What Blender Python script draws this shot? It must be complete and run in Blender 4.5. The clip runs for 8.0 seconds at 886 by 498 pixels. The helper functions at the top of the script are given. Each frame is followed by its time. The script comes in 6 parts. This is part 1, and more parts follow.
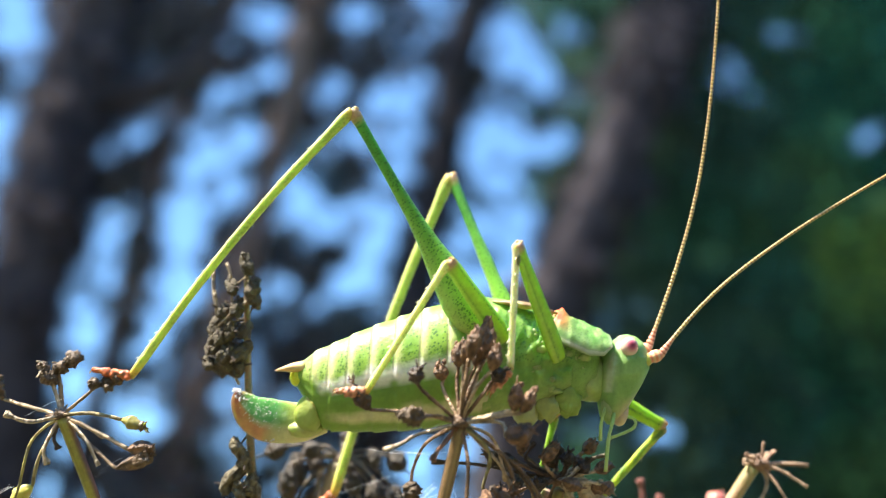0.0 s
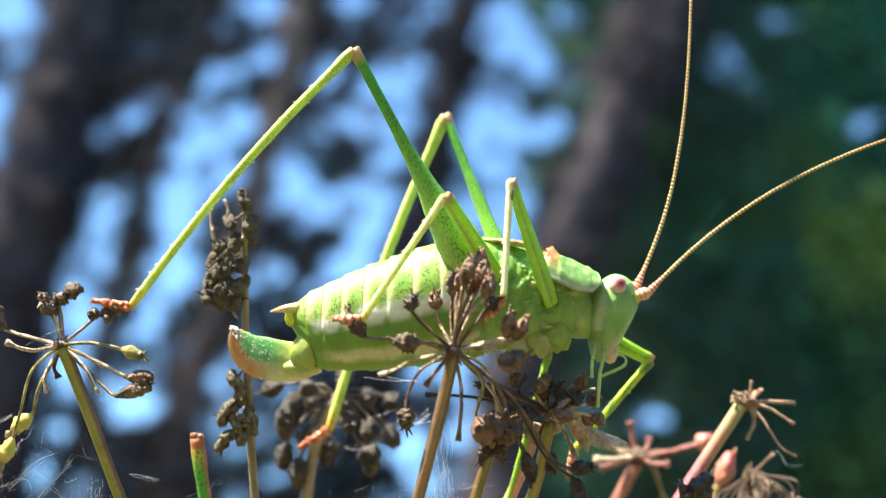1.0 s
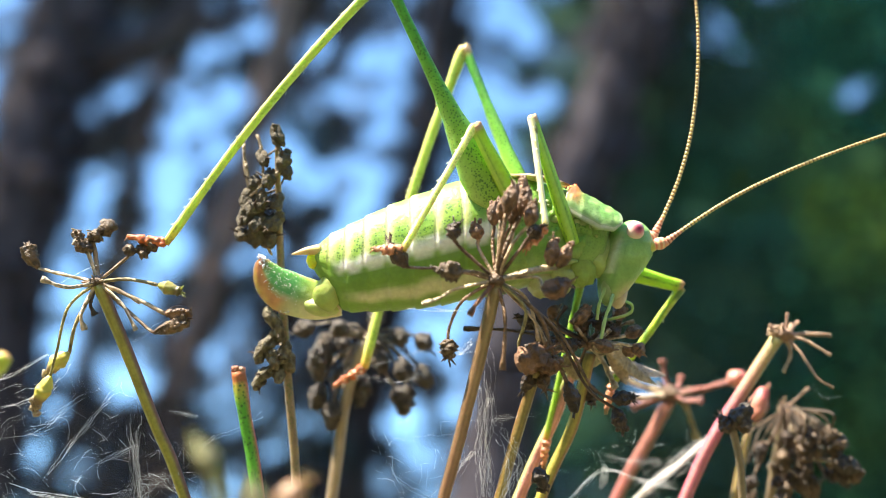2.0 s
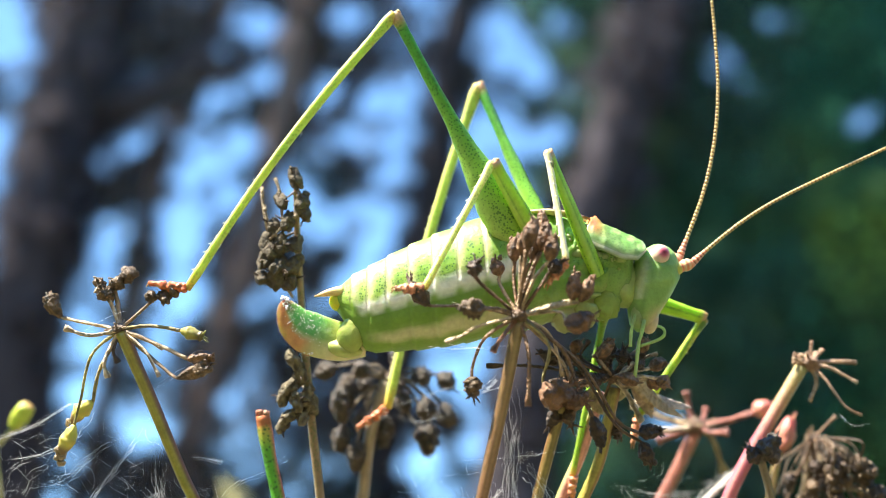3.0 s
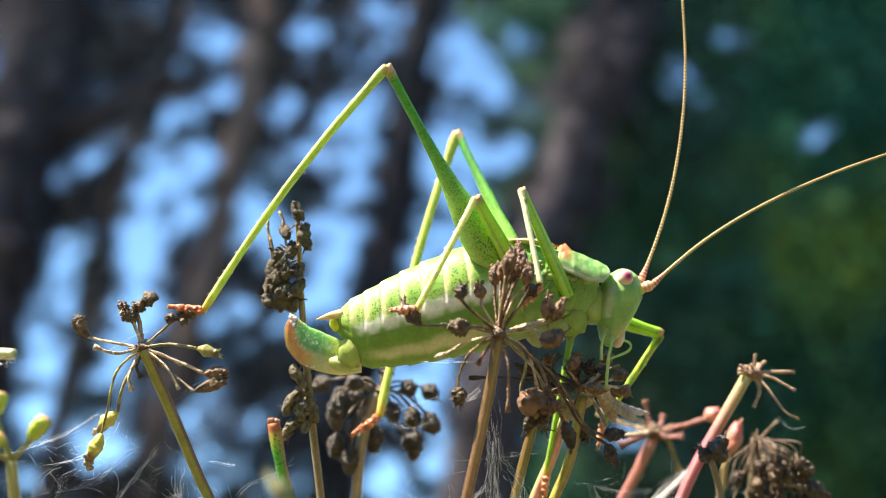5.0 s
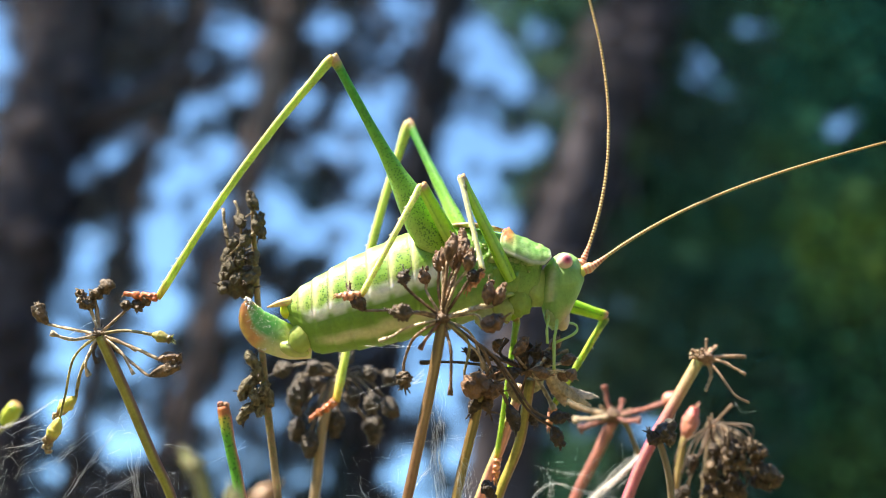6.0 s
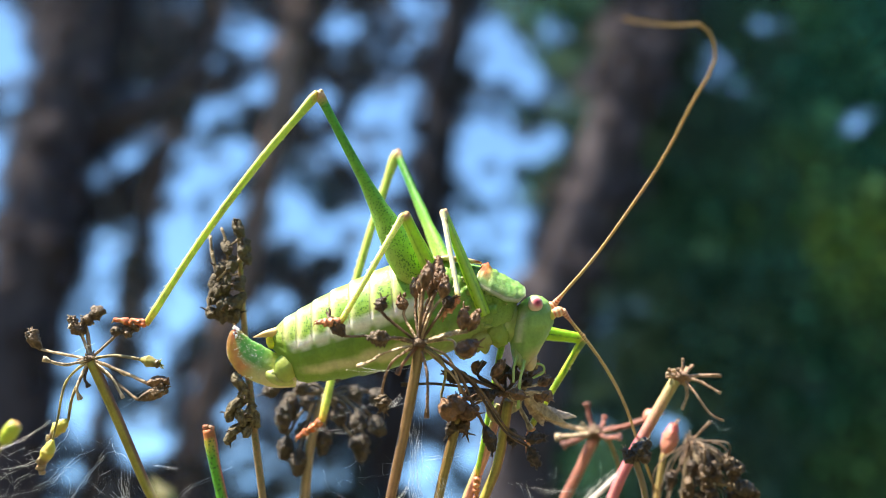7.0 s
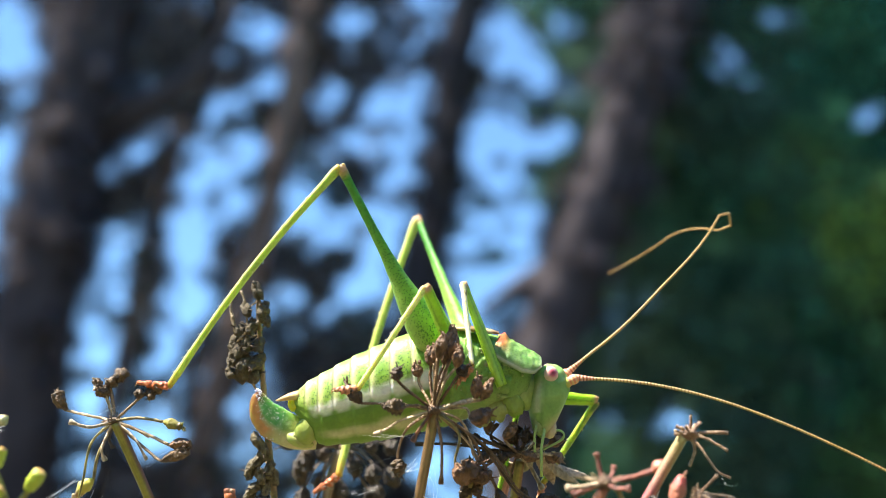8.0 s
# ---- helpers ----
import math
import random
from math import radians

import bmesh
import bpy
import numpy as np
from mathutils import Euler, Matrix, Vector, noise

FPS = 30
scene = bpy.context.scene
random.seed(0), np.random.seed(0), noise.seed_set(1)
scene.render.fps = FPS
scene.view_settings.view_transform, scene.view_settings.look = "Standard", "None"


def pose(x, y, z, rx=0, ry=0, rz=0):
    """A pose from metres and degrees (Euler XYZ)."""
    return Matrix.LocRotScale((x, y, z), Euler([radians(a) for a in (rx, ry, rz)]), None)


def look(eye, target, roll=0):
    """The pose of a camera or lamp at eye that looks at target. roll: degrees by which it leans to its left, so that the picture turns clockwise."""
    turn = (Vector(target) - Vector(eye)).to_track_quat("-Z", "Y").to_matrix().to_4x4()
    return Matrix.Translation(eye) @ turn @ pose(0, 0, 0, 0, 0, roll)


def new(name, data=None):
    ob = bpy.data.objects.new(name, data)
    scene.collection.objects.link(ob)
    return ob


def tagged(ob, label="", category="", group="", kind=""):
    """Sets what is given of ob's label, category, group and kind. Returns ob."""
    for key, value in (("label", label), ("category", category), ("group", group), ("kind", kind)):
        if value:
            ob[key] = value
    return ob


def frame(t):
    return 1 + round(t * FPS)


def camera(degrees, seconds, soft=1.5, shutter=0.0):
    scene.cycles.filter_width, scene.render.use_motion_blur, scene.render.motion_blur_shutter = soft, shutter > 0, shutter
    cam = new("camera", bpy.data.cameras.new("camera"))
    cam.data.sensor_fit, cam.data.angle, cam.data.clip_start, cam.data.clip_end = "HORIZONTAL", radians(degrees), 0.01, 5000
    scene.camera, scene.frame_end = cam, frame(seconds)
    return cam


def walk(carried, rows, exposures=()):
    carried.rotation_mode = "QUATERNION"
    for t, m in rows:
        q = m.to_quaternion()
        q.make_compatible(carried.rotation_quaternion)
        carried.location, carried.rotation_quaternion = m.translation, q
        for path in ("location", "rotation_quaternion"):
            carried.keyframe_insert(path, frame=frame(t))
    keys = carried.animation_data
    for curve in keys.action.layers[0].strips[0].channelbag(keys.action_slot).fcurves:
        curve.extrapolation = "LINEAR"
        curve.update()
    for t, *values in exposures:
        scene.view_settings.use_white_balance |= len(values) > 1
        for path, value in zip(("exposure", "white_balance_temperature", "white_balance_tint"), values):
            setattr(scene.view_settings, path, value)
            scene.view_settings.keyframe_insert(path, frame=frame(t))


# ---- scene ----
# The shot's own axes: x to the right, y ahead, z up from a point 0.6 m over the ground, in centimetres.
VIEW = pose(0, 0, 0.6, 25, 0, 0) @ pose(0, 0, 0, 0, -6, 0)


def V(x, y, z):
    """A place of the shot's axes, in centimetres, in the world."""
    return VIEW @ Vector((x * 0.01, y * 0.01, z * 0.01))


# ---- camera ----
cam = camera(45.0, 8.0, soft=0.5, shutter=0.12)
cam.data.dof.use_dof = True
cam.data.dof.focus_distance = 0.080
cam.data.dof.aperture_fstop = 21.0
PATH = [
    (0.0, 0.113, 0.045, 0.687, 1, 2.4, 0.14),
    (0.2, -0.125, 0.004, 0.481, 1.18, 2.29, 0.08),
    (0.5, -0.013, -0.043, 0.493, 1.27, 2.67, 0.12),
    (0.8, -0.054, -0.106, 0.487, 0.96, 2.69, -0.14),
    (1.0, 0.114, -0.067, 0.324, 0.71, 1.62, -0.18),
    (1.2, 0.285, -0.015, 0.047, 0.75, 0.57, 0.08),
    (1.3, 0.19, 0.006, 0.083, 0.25, 0.17, 0.03),
    (1.5, -0, -0, 0, -0, -0, -0),
    (2.8, -0.271, 0.005, 0.047, 0.98, 1.8, 1.93),
    (3.0, -0.262, 0.002, 0.021, 0.95, 2.34, 2.19),
    (3.2, -0.246, 0.034, -0.046, 0.98, 2.61, 2.68),
    (3.5, -0.355, 0.046, -0.164, 0.54, 3.03, 2.74),
    (3.7, -0.534, -0.056, -0.291, 0.4, 2.53, 2.62),
    (4.0, -0.524, -0.601, -0.017, -0.42, 3.58, 2.59),
    (4.2, -0.574, -0.911, -0.002, -0.93, 3.34, 2.65),
    (4.5, -0.486, -0.98, 0.182, -0.87, 3.67, 2.86),
    (4.7, -0.63, -0.931, 0.065, -1.46, 3.03, 2.48),
    (5.8, 0.302, -1.221, 0.097, -0.03, 3.32, 2.64),
    (6.0, 0.119, -1.163, -0.015, -0.07, 2.77, 2.77),
    (6.2, 0.306, -1.167, -0.057, 0.09, 2.64, 3.05),
    (6.4, 0.246, -1.212, -0.012, 0.23, 2.6, 2.66),
    (6.5, 0.145, -1.2, 0.094, 0.36, 2.58, 2.83),
    (6.8, 0.399, -1.348, 0.136, 0.66, 2.69, 3.08),
    (7.0, 0.442, -1.435, 0.175, 0.79, 2.78, 3.09),
    (7.2, 0.805, -1.514, 0.051, 0.98, 2.74, 3.34),
    (7.4, 0.683, -1.476, 0.322, 1.04, 2.71, 3.28),
    (7.5, 0.517, -1.456, 0.298, 1, 2.68, 3.26),
    (7.6, 0.5, -1.436, 0.276, 1.12, 2.66, 3.3),
    (7.8, 0.385, -1.626, 0.519, 1.21, 2.62, 2.96),
    (8.0, 0.444, -1.708, 0.78, 1.33, 2.47, 3.01),
]
walk(cam, [(t, VIEW @ pose(x * 0.01, y * 0.01, z * 0.01, 90 + pitch, 0, yaw) @ pose(0, 0, 0, 0, 0, -roll))
           for t, x, y, z, yaw, pitch, roll in PATH],
     exposures=[(0.0, 2.04, 6350, 13), (0.5, 2.04, 6350, 13), (1.5, 2.27, 6600, 13), (3.5, 2.19, 6450, 13), (4.5, 2.02, 6600, 13), (6.5, 2.03, 6750, 13), (7.5, 2.0, 6600, 13), (8.0, 1.96, 6500, 13)])

# ---- light ----
SUN_TO = (VIEW.to_3x3() @ Vector((-0.42, 0.08, 0.90))).normalized()
world = bpy.data.worlds.new("sky")
scene.world = world
world.use_nodes = True
sky = world.node_tree.nodes.new("ShaderNodeTexSky")
sky.sky_type, sky.sun_disc = "NISHITA", False
sky.sun_elevation = math.asin(SUN_TO.z)
sky.sun_rotation = math.atan2(SUN_TO.x, SUN_TO.y)
sky.air_density, sky.dust_density, sky.ozone_density = 0.75, 0.0, 0.7
back = world.node_tree.nodes["Background"]
clear = world.node_tree.nodes.new("ShaderNodeMix")
clear.data_type, clear.blend_type = "RGBA", "MULTIPLY"
clear.inputs[0].default_value, clear.inputs[7].default_value = 1.0, (0.76, 1.02, 1.06, 1.0)
world.node_tree.links.new(sky.outputs[0], clear.inputs[6])
world.node_tree.links.new(clear.outputs[2], back.inputs[0])
back.inputs[1].default_value = 0.112
sun = new("sun", bpy.data.lights.new("sun", "SUN"))
sun.data.energy, sun.data.angle, sun.data.color = 4.3, radians(0.53), (1.0, 0.92, 0.74)
sun.matrix_world = look(SUN_TO * 30, (0, 0, 0))
scene.view_settings.exposure = 1.9
scene.view_settings.use_white_balance = True
scene.view_settings.white_balance_temperature = 6350


# ---- materials ----
def material(name, rough=0.6, metal=0.0):
    m = bpy.data.materials.new(name)
    m.use_nodes = True
    shader = m.node_tree.nodes["Principled BSDF"]
    shader.inputs["Roughness"].default_value, shader.inputs["Metallic"].default_value = rough, metal
    return m, m.node_tree.nodes, m.node_tree.links, shader


def math_node(nodes, links, op, a, b=None):
    n = nodes.new("ShaderNodeMath")
    n.operation = op
    for i, v in enumerate((a, b)):
        if v is None:
            continue
        if isinstance(v, (int, float)):
            n.inputs[i].default_value = v
        else:
            links.new(v, n.inputs[i])
    return n.outputs[0]


def mix_colour(nodes, links, kind, fac, a, b):
    n = nodes.new("ShaderNodeMix")
    n.data_type, n.blend_type = "RGBA", kind
    for i, v in ((0, fac), (6, a), (7, b)):
        if isinstance(v, (int, float)):
            n.inputs[i].default_value = v
        elif isinstance(v, tuple):
            n.inputs[i].default_value = (*v, 1.0)[:4]
        else:
            links.new(v, n.inputs[i])
    return n.outputs[2]


def ramp(nodes, links, value, low, high):
    n = nodes.new("ShaderNodeMapRange")
    n.inputs[1].default_value, n.inputs[2].default_value = low, high
    links.new(value, n.inputs[0])
    return n.outputs[0]


def texture(nodes, links, kind, scale, detail=3.0, stretch=None):
    n = nodes.new("ShaderNodeTex" + kind)
    n.inputs["Scale"].default_value = scale
    if kind == "Noise":
        n.inputs["Detail"].default_value = detail
    where = nodes.new("ShaderNodeTexCoord").outputs["Object"]
    if stretch:
        mapping = nodes.new("ShaderNodeMapping")
        mapping.inputs["Scale"].default_value = stretch
        links.new(where, mapping.inputs["Vector"])
        where = mapping.outputs[0]
    links.new(where, n.inputs["Vector"])
    return n.outputs["Distance"] if kind == "Voronoi" else n.outputs[0]


def bumped(nodes, links, shader, height, strength, distance):
    b = nodes.new("ShaderNodeBump")
    b.inputs["Strength"].default_value, b.inputs["Distance"].default_value = strength, distance
    links.new(height, b.inputs["Height"])
    links.new(b.outputs[0], shader.inputs["Normal"])


def pigment_material(name, rough, fine, coarse, spread, bump, bump_depth, soft=0.0, dots=0.0, sheen=0.0):
    """The colour comes from the mesh's own pigment, broken up at two scales; dots: dark speckles where the pigment's alpha asks for them."""
    m, nodes, links, shader = material(name, rough)
    hue = nodes.new("ShaderNodeVertexColor")
    hue.layer_name = "pigment"
    a, b = texture(nodes, links, "Noise", fine, 4), texture(nodes, links, "Noise", coarse, 2)
    both = math_node(nodes, links, "ADD", a, b)
    value = ramp(nodes, links, both, 0.55, 1.45)
    gain = math_node(nodes, links, "ADD", math_node(nodes, links, "MULTIPLY", value, 2 * spread), 1 - spread)
    grey = nodes.new("ShaderNodeCombineColor")
    for i in range(3):
        links.new(gain, grey.inputs[i])
    colour = mix_colour(nodes, links, "MULTIPLY", 1.0, hue.outputs[0], grey.outputs[0])
    if dots:
        cell = texture(nodes, links, "Voronoi", dots)
        cell = math_node(nodes, links, "ADD", cell, math_node(nodes, links, "MULTIPLY", math_node(nodes, links, "SUBTRACT", b, 0.47), 0.5))
        dot = math_node(nodes, links, "SUBTRACT", 1.0, ramp(nodes, links, cell, 0.26, 0.44))
        dot = math_node(nodes, links, "MULTIPLY", dot, hue.outputs[1])
        colour = mix_colour(nodes, links, "MIX", dot, colour, (0.03, 0.12, 0.02))
    links.new(colour, shader.inputs["Base Color"])
    rough_value = math_node(nodes, links, "ADD", math_node(nodes, links, "MULTIPLY", a, 0.3), rough - 0.15)
    links.new(rough_value, shader.inputs["Roughness"])
    if soft:
        shader.inputs["Subsurface Weight"].default_value = soft
        shader.inputs["Subsurface Radius"].default_value = (0.7, 1.0, 0.35)
        shader.inputs["Subsurface Scale"].default_value = 0.0014
    shader.inputs["Sheen Weight"].default_value = sheen
    bumped(nodes, links, shader, both, bump, bump_depth)
    return m


SKIN = pigment_material("cricket_skin", 0.48, 3200, 420, 0.2, 0.35, 0.00012, soft=0.4, dots=4700)
LEG = pigment_material("cricket_leg", 0.4, 3200, 600, 0.2, 0.4, 0.00008, soft=0.4, dots=5400)
HORN = pigment_material("cricket_horn", 0.4, 3000, 700, 0.2, 0.3, 0.00006, soft=0.1)
EYE = pigment_material("cricket_eye", 0.16, 5000, 900, 0.1, 0.05, 0.00002)
DRY = pigment_material("dry_plant", 0.5, 4200, 900, 0.7, 1.0, 0.0003)
SEED = pigment_material("dry_seed", 0.8, 5200, 1400, 0.65, 1.0, 0.0003)
STEM = pigment_material("plant_stem", 0.42, 4200, 700, 0.3, 0.5, 0.0001, soft=0.1, dots=4200)
FRESH = pigment_material("fresh_bud", 0.45, 1800, 300, 0.2, 0.4, 0.00015, soft=0.2)
BARK = pigment_material("pine_bark", 0.95, 14, 2.2, 0.5, 1.0, 0.03)
LEAF = pigment_material("foliage", 0.85, 9, 0.8, 0.4, 0.2, 0.004)


def let_light_through(m, share):
    """Needle tufts pass part of the light that falls on their far side, and thin out to their fringe as the pigment's alpha says."""
    nodes, links, shader = m.node_tree.nodes, m.node_tree.links, m.node_tree.nodes["Principled BSDF"]
    thin, both = nodes.new("ShaderNodeBsdfTranslucent"), nodes.new("ShaderNodeMixShader")
    both.inputs[0].default_value = share
    links.new(shader.inputs["Base Color"].links[0].from_socket, thin.inputs["Color"])
    links.new(shader.outputs[0], both.inputs[1])
    links.new(thin.outputs[0], both.inputs[2])
    clear_air, fringe = nodes.new("ShaderNodeBsdfTransparent"), nodes.new("ShaderNodeMixShader")
    links.new(next(n for n in nodes if n.bl_idname == "ShaderNodeVertexColor").outputs[1], fringe.inputs[0])
    links.new(clear_air.outputs[0], fringe.inputs[1])
    links.new(both.outputs[0], fringe.inputs[2])
    links.new(fringe.outputs[0], nodes["Material Output"].inputs["Surface"])


let_light_through(LEAF, 0.35)
for dull in (BARK, LEAF):
    dull.node_tree.nodes["Principled BSDF"].inputs["Specular IOR Level"].default_value = 0.1


def silk_material():
    m, nodes, links, shader = material("spider_silk", 0.35)
    shader.inputs["Base Color"].default_value = (0.93, 0.94, 0.95, 1)
    return m


SILK = silk_material()


def ground_material():
    m, nodes, links, shader = material("forest_floor", 0.95)
    a, b = texture(nodes, links, "Noise", 30, 6), texture(nodes, links, "Noise", 1.3, 3)
    colour = mix_colour(nodes, links, "MIX", ramp(nodes, links, b, 0.4, 0.62), (0.09, 0.065, 0.035), (0.05, 0.075, 0.025))
    colour = mix_colour(nodes, links, "MIX", ramp(nodes, links, a, 0.45, 0.7), colour, (0.16, 0.12, 0.07))
    links.new(colour, shader.inputs["Base Color"])
    bumped(nodes, links, shader, a, 0.8, 0.03)
    return m


# ---- shaping ----
def smooth_path(points, steps):
    """A Catmull-Rom line through the points."""
    p = [Vector(q) for q in points]
    if len(p) == 2:
        return [p[0].lerp(p[1], i / steps) for i in range(steps + 1)]
    ends = [2 * p[0] - p[1]] + p + [2 * p[-1] - p[-2]]
    out = []
    for i in range(len(p) - 1):
        a, b, c, d = ends[i:i + 4]
        for k in range(steps):
            u = k / steps
            out.append(0.5 * (2 * b + (c - a) * u + (2 * a - 5 * b + 4 * c - d) * u * u + (3 * b - a - 3 * c + d) * u ** 3))
    return out + [p[-1]]


def between(table, s):
    """A value of a table of (place, value...) rows at s, on smooth steps."""
    for (s0, *a), (s1, *b) in zip(table, table[1:]):
        if s <= s1:
            u = min(max((s - s0) / max(s1 - s0, 1e-9), 0.0), 1.0)
            r = [x + (y - x) * u for x, y in zip(a, b)]
            return r[0] if len(r) == 1 else r
    return table[-1][1] if len(table[-1]) == 2 else list(table[-1][1:])


class Shape:
    """Collects lofts and lumps into one mesh, with a pigment for each vertex (alpha: how speckled)."""

    def __init__(self):
        self.verts, self.faces, self.tints = [], [], []

    def _tint(self, tint, *where):
        c = tint(*where) if callable(tint) else tint
        self.tints.append((*c, 0.0)[:4] if len(c) == 3 else c)

    def rings(self, loops, tint, closed=True, places=None):
        n, first = len(loops[0]), len(self.verts)
        for i, loop in enumerate(loops):
            for k, v in enumerate(loop):
                self.verts.append(tuple(v))
                self._tint(tint, places[i] if places else i / max(len(loops) - 1, 1), k / n)
        for i in range(len(loops) - 1):
            for k in range(n):
                a, b = first + i * n + k, first + i * n + (k + 1) % n
                self.faces.append((a, b, b + n, a + n))
        if closed:
            last = first + (len(loops) - 1) * n
            self.faces.append(tuple(first + k for k in reversed(range(n))))
            self.faces.append(tuple(last + k for k in range(n)))
        return self

    def tube(self, points, radius, tint, sides=8, steps=4, flat=1.0, rough=0.0, seed=0.0, side=(0, 1, 0), ribs=0.0):
        """A tube along a line; ribs: how deep its lengthwise folds are; radius: a number, or a table over 0..1; flat: its thickness along side."""
        line = smooth_path(points, steps)
        n, loops = len(line), []
        run = [0.0]
        for p, q in zip(line, line[1:]):
            run.append(run[-1] + (q - p).length)
        for i, p in enumerate(line):
            t = (line[min(i + 1, n - 1)] - line[max(i - 1, 0)]).normalized()
            w = Vector(side)
            w = w - t * w.dot(t)
            if w.length < 1e-3:
                w = t.orthogonal()
            w.normalize()
            h = t.cross(w)
            s = run[i] / max(run[-1], 1e-12)
            r = between(radius, s) if isinstance(radius, (list, tuple)) else radius
            loop = []
            for k in range(sides):
                a = 2 * math.pi * k / sides
                q = r * (1 + rough * noise.noise(Vector((s * 9 + seed * 7.3, math.cos(a) * 1.4, math.sin(a) * 1.4 + seed))))
                q *= 1 + ribs * math.cos(5 * a + seed + 1.5 * s)
                loop.append(p + w * (math.cos(a) * q * flat) + h * (math.sin(a) * q))
            loops.append(loop)
        return self.rings(loops, tint, places=[r / max(run[-1], 1e-12) for r in run])

    def lump(self, centre, size, tint, rough=0.0, seed=0.0, turn=None, sides=10, rows=7, detail=1.6):
        """An egg with an uneven surface. size: three half-lengths; turn: a rotation."""
        loops, c = [], Vector(centre)
        for i in range(rows + 1):
            f = math.pi * (0.04 + 0.92 * i / rows)
            loop = []
            for k in range(sides):
                a = 2 * math.pi * k / sides
                d = Vector((math.sin(f) * math.cos(a), math.sin(f) * math.sin(a), math.cos(f)))
                q = 1 + rough * noise.noise(d * detail + Vector((seed * 3.1, seed * 1.7, seed * 5.3)))
                v = Vector((d.x * size[0], d.y * size[1], d.z * size[2])) * q
                loop.append(c + (turn @ v if turn else v))
            loops.append(loop)
        return self.rings(loops, tint)

    def mesh(self, name, base=(0, 0, 0), scale=1.0):
        me = bpy.data.meshes.new(name)
        b = Vector(base)
        me.from_pydata([tuple((Vector(v) - b) * scale) for v in self.verts], [], self.faces)
        layer = me.color_attributes.new("pigment", "FLOAT_COLOR", "POINT")
        layer.data.foreach_set("color", np.array(self.tints, np.float32).ravel())
        me.polygons.foreach_set("use_smooth", np.ones(len(me.polygons), bool))
        me.update()
        return me


def part(name, shape, mat, parent, label="", base=(0, 0, 0), scale=1.0):
    """Links a shape as one mesh object under a thing or a part."""
    me = shape.mesh(name, base, scale)
    me.materials.append(mat)
    ob = new(name, me)
    ob.parent = parent
    return tagged(ob, label) if label else ob


def thing(name, place, label, category, group=""):
    ob = new(name)
    ob.empty_display_size = 0.005
    ob.location = place
    return tagged(ob, label, category, group)


def mixed(a, b, u):
    return tuple(x + (y - x) * u for x, y in zip(a, b))


# ---- the setting: ground, pines and their crowns ----
def build_ground():
    s, n, far = Shape(), 48, 400.0
    grid = [far * (abs(u) ** 3) * (1 if u > 0 else -1) for u in np.linspace(-1, 1, n)]
    for y in grid:
        for x in grid:
            z = 0.06 * noise.noise(Vector((x * 0.4, y * 0.4, 0))) - 0.03 if abs(x) < 60 and abs(y) < 60 else -0.03
            s.verts.append((x, y, z))
            s.tints.append((0.1, 0.08, 0.05, 0))
    for j in range(n - 1):
        for i in range(n - 1):
            a = j * n + i
            s.faces.append((a, a + 1, a + n + 1, a + n))
    me = s.mesh("ground")
    me.materials.append(ground_material())
    tagged(new("ground", me), "brown forest floor with patches of moss and grass", "ground", kind="structure")


# Openings between the boughs, as slopes to the right and up from the shot's origin, and half-widths.
GAPS_LEFT = [
    (-0.411, 0.253, 0.026, 0.026), (-0.423, 0.281, 0.024, 0.018), (-0.433, 0.152, 0.024, 0.026), (-0.435, 0.109, 0.021, 0.032),
    (-0.183, 0.205, 0.021, 0.012), (-0.224, 0.191, 0.018, 0.01), (-0.202, 0.148, 0.022, 0.016), (-0.229, 0.132, 0.024, 0.016),
    (-0.257, 0.118, 0.016, 0.012), (-0.22, 0.1, 0.026, 0.013), (-0.252, 0.091, 0.021, 0.013), (-0.122, 0.193, 0.018, 0.015),
    (-0.102, 0.265, 0.017, 0.015), (-0.337, 0.055, 0.017, 0.029), (-0.328, 0.012, 0.015, 0.012), (-0.344, -0.048, 0.016, 0.010),
    (-0.259, 0.056, 0.026, 0.024), (-0.267, 0.012, 0.024, 0.022), (-0.291, -0.050, 0.018, 0.014), (-0.171, 0.006, 0.015, 0.012),
]
GAPS_RIGHT = [
    (-0.133, 0.071, 0.026, 0.015), (-0.102, 0.009, 0.028, 0.013), (-0.066, 0.179, 0.016, 0.013), (-0.055, 0.141, 0.018, 0.016),
    (-0.064, 0.12, 0.018, 0.013), (-0.071, 0.094, 0.016, 0.021), (-0.072, 0.07, 0.018, 0.013), (-0.084, 0.047, 0.021, 0.021),
    (0.039, 0.254, 0.016, 0.018), (0.056, 0.226, 0.026, 0.018), (0.074, 0.204, 0.018, 0.021), (0.027, 0.137, 0.024, 0.032),
    (0.054, 0.141, 0.011, 0.032), (0.026, 0.105, 0.018, 0.013), (0.089, 0.144, 0.018, 0.015), (0.013, 0.058, 0.029, 0.018),
    (0.053, 0.066, 0.024, 0.021), (0.01, 0.015, 0.032, 0.013), (0.054, 0.045, 0.018, 0.021), (0.015, -0.001, 0.021, 0.015),
]
GAPS_LOW = [(0.002, -0.15, 0.012, 0.016), (0.179, -0.129, 0.014, 0.01)]
GAPS_EAST = [(0.3, 0.24, 0.021, 0.010), (0.252, 0.21, 0.013, 0.018), (0.279, 0.185, 0.013, 0.008), (0.381, 0.15, 0.013, 0.013), (0.222, 0.095, 0.009, 0.006)]
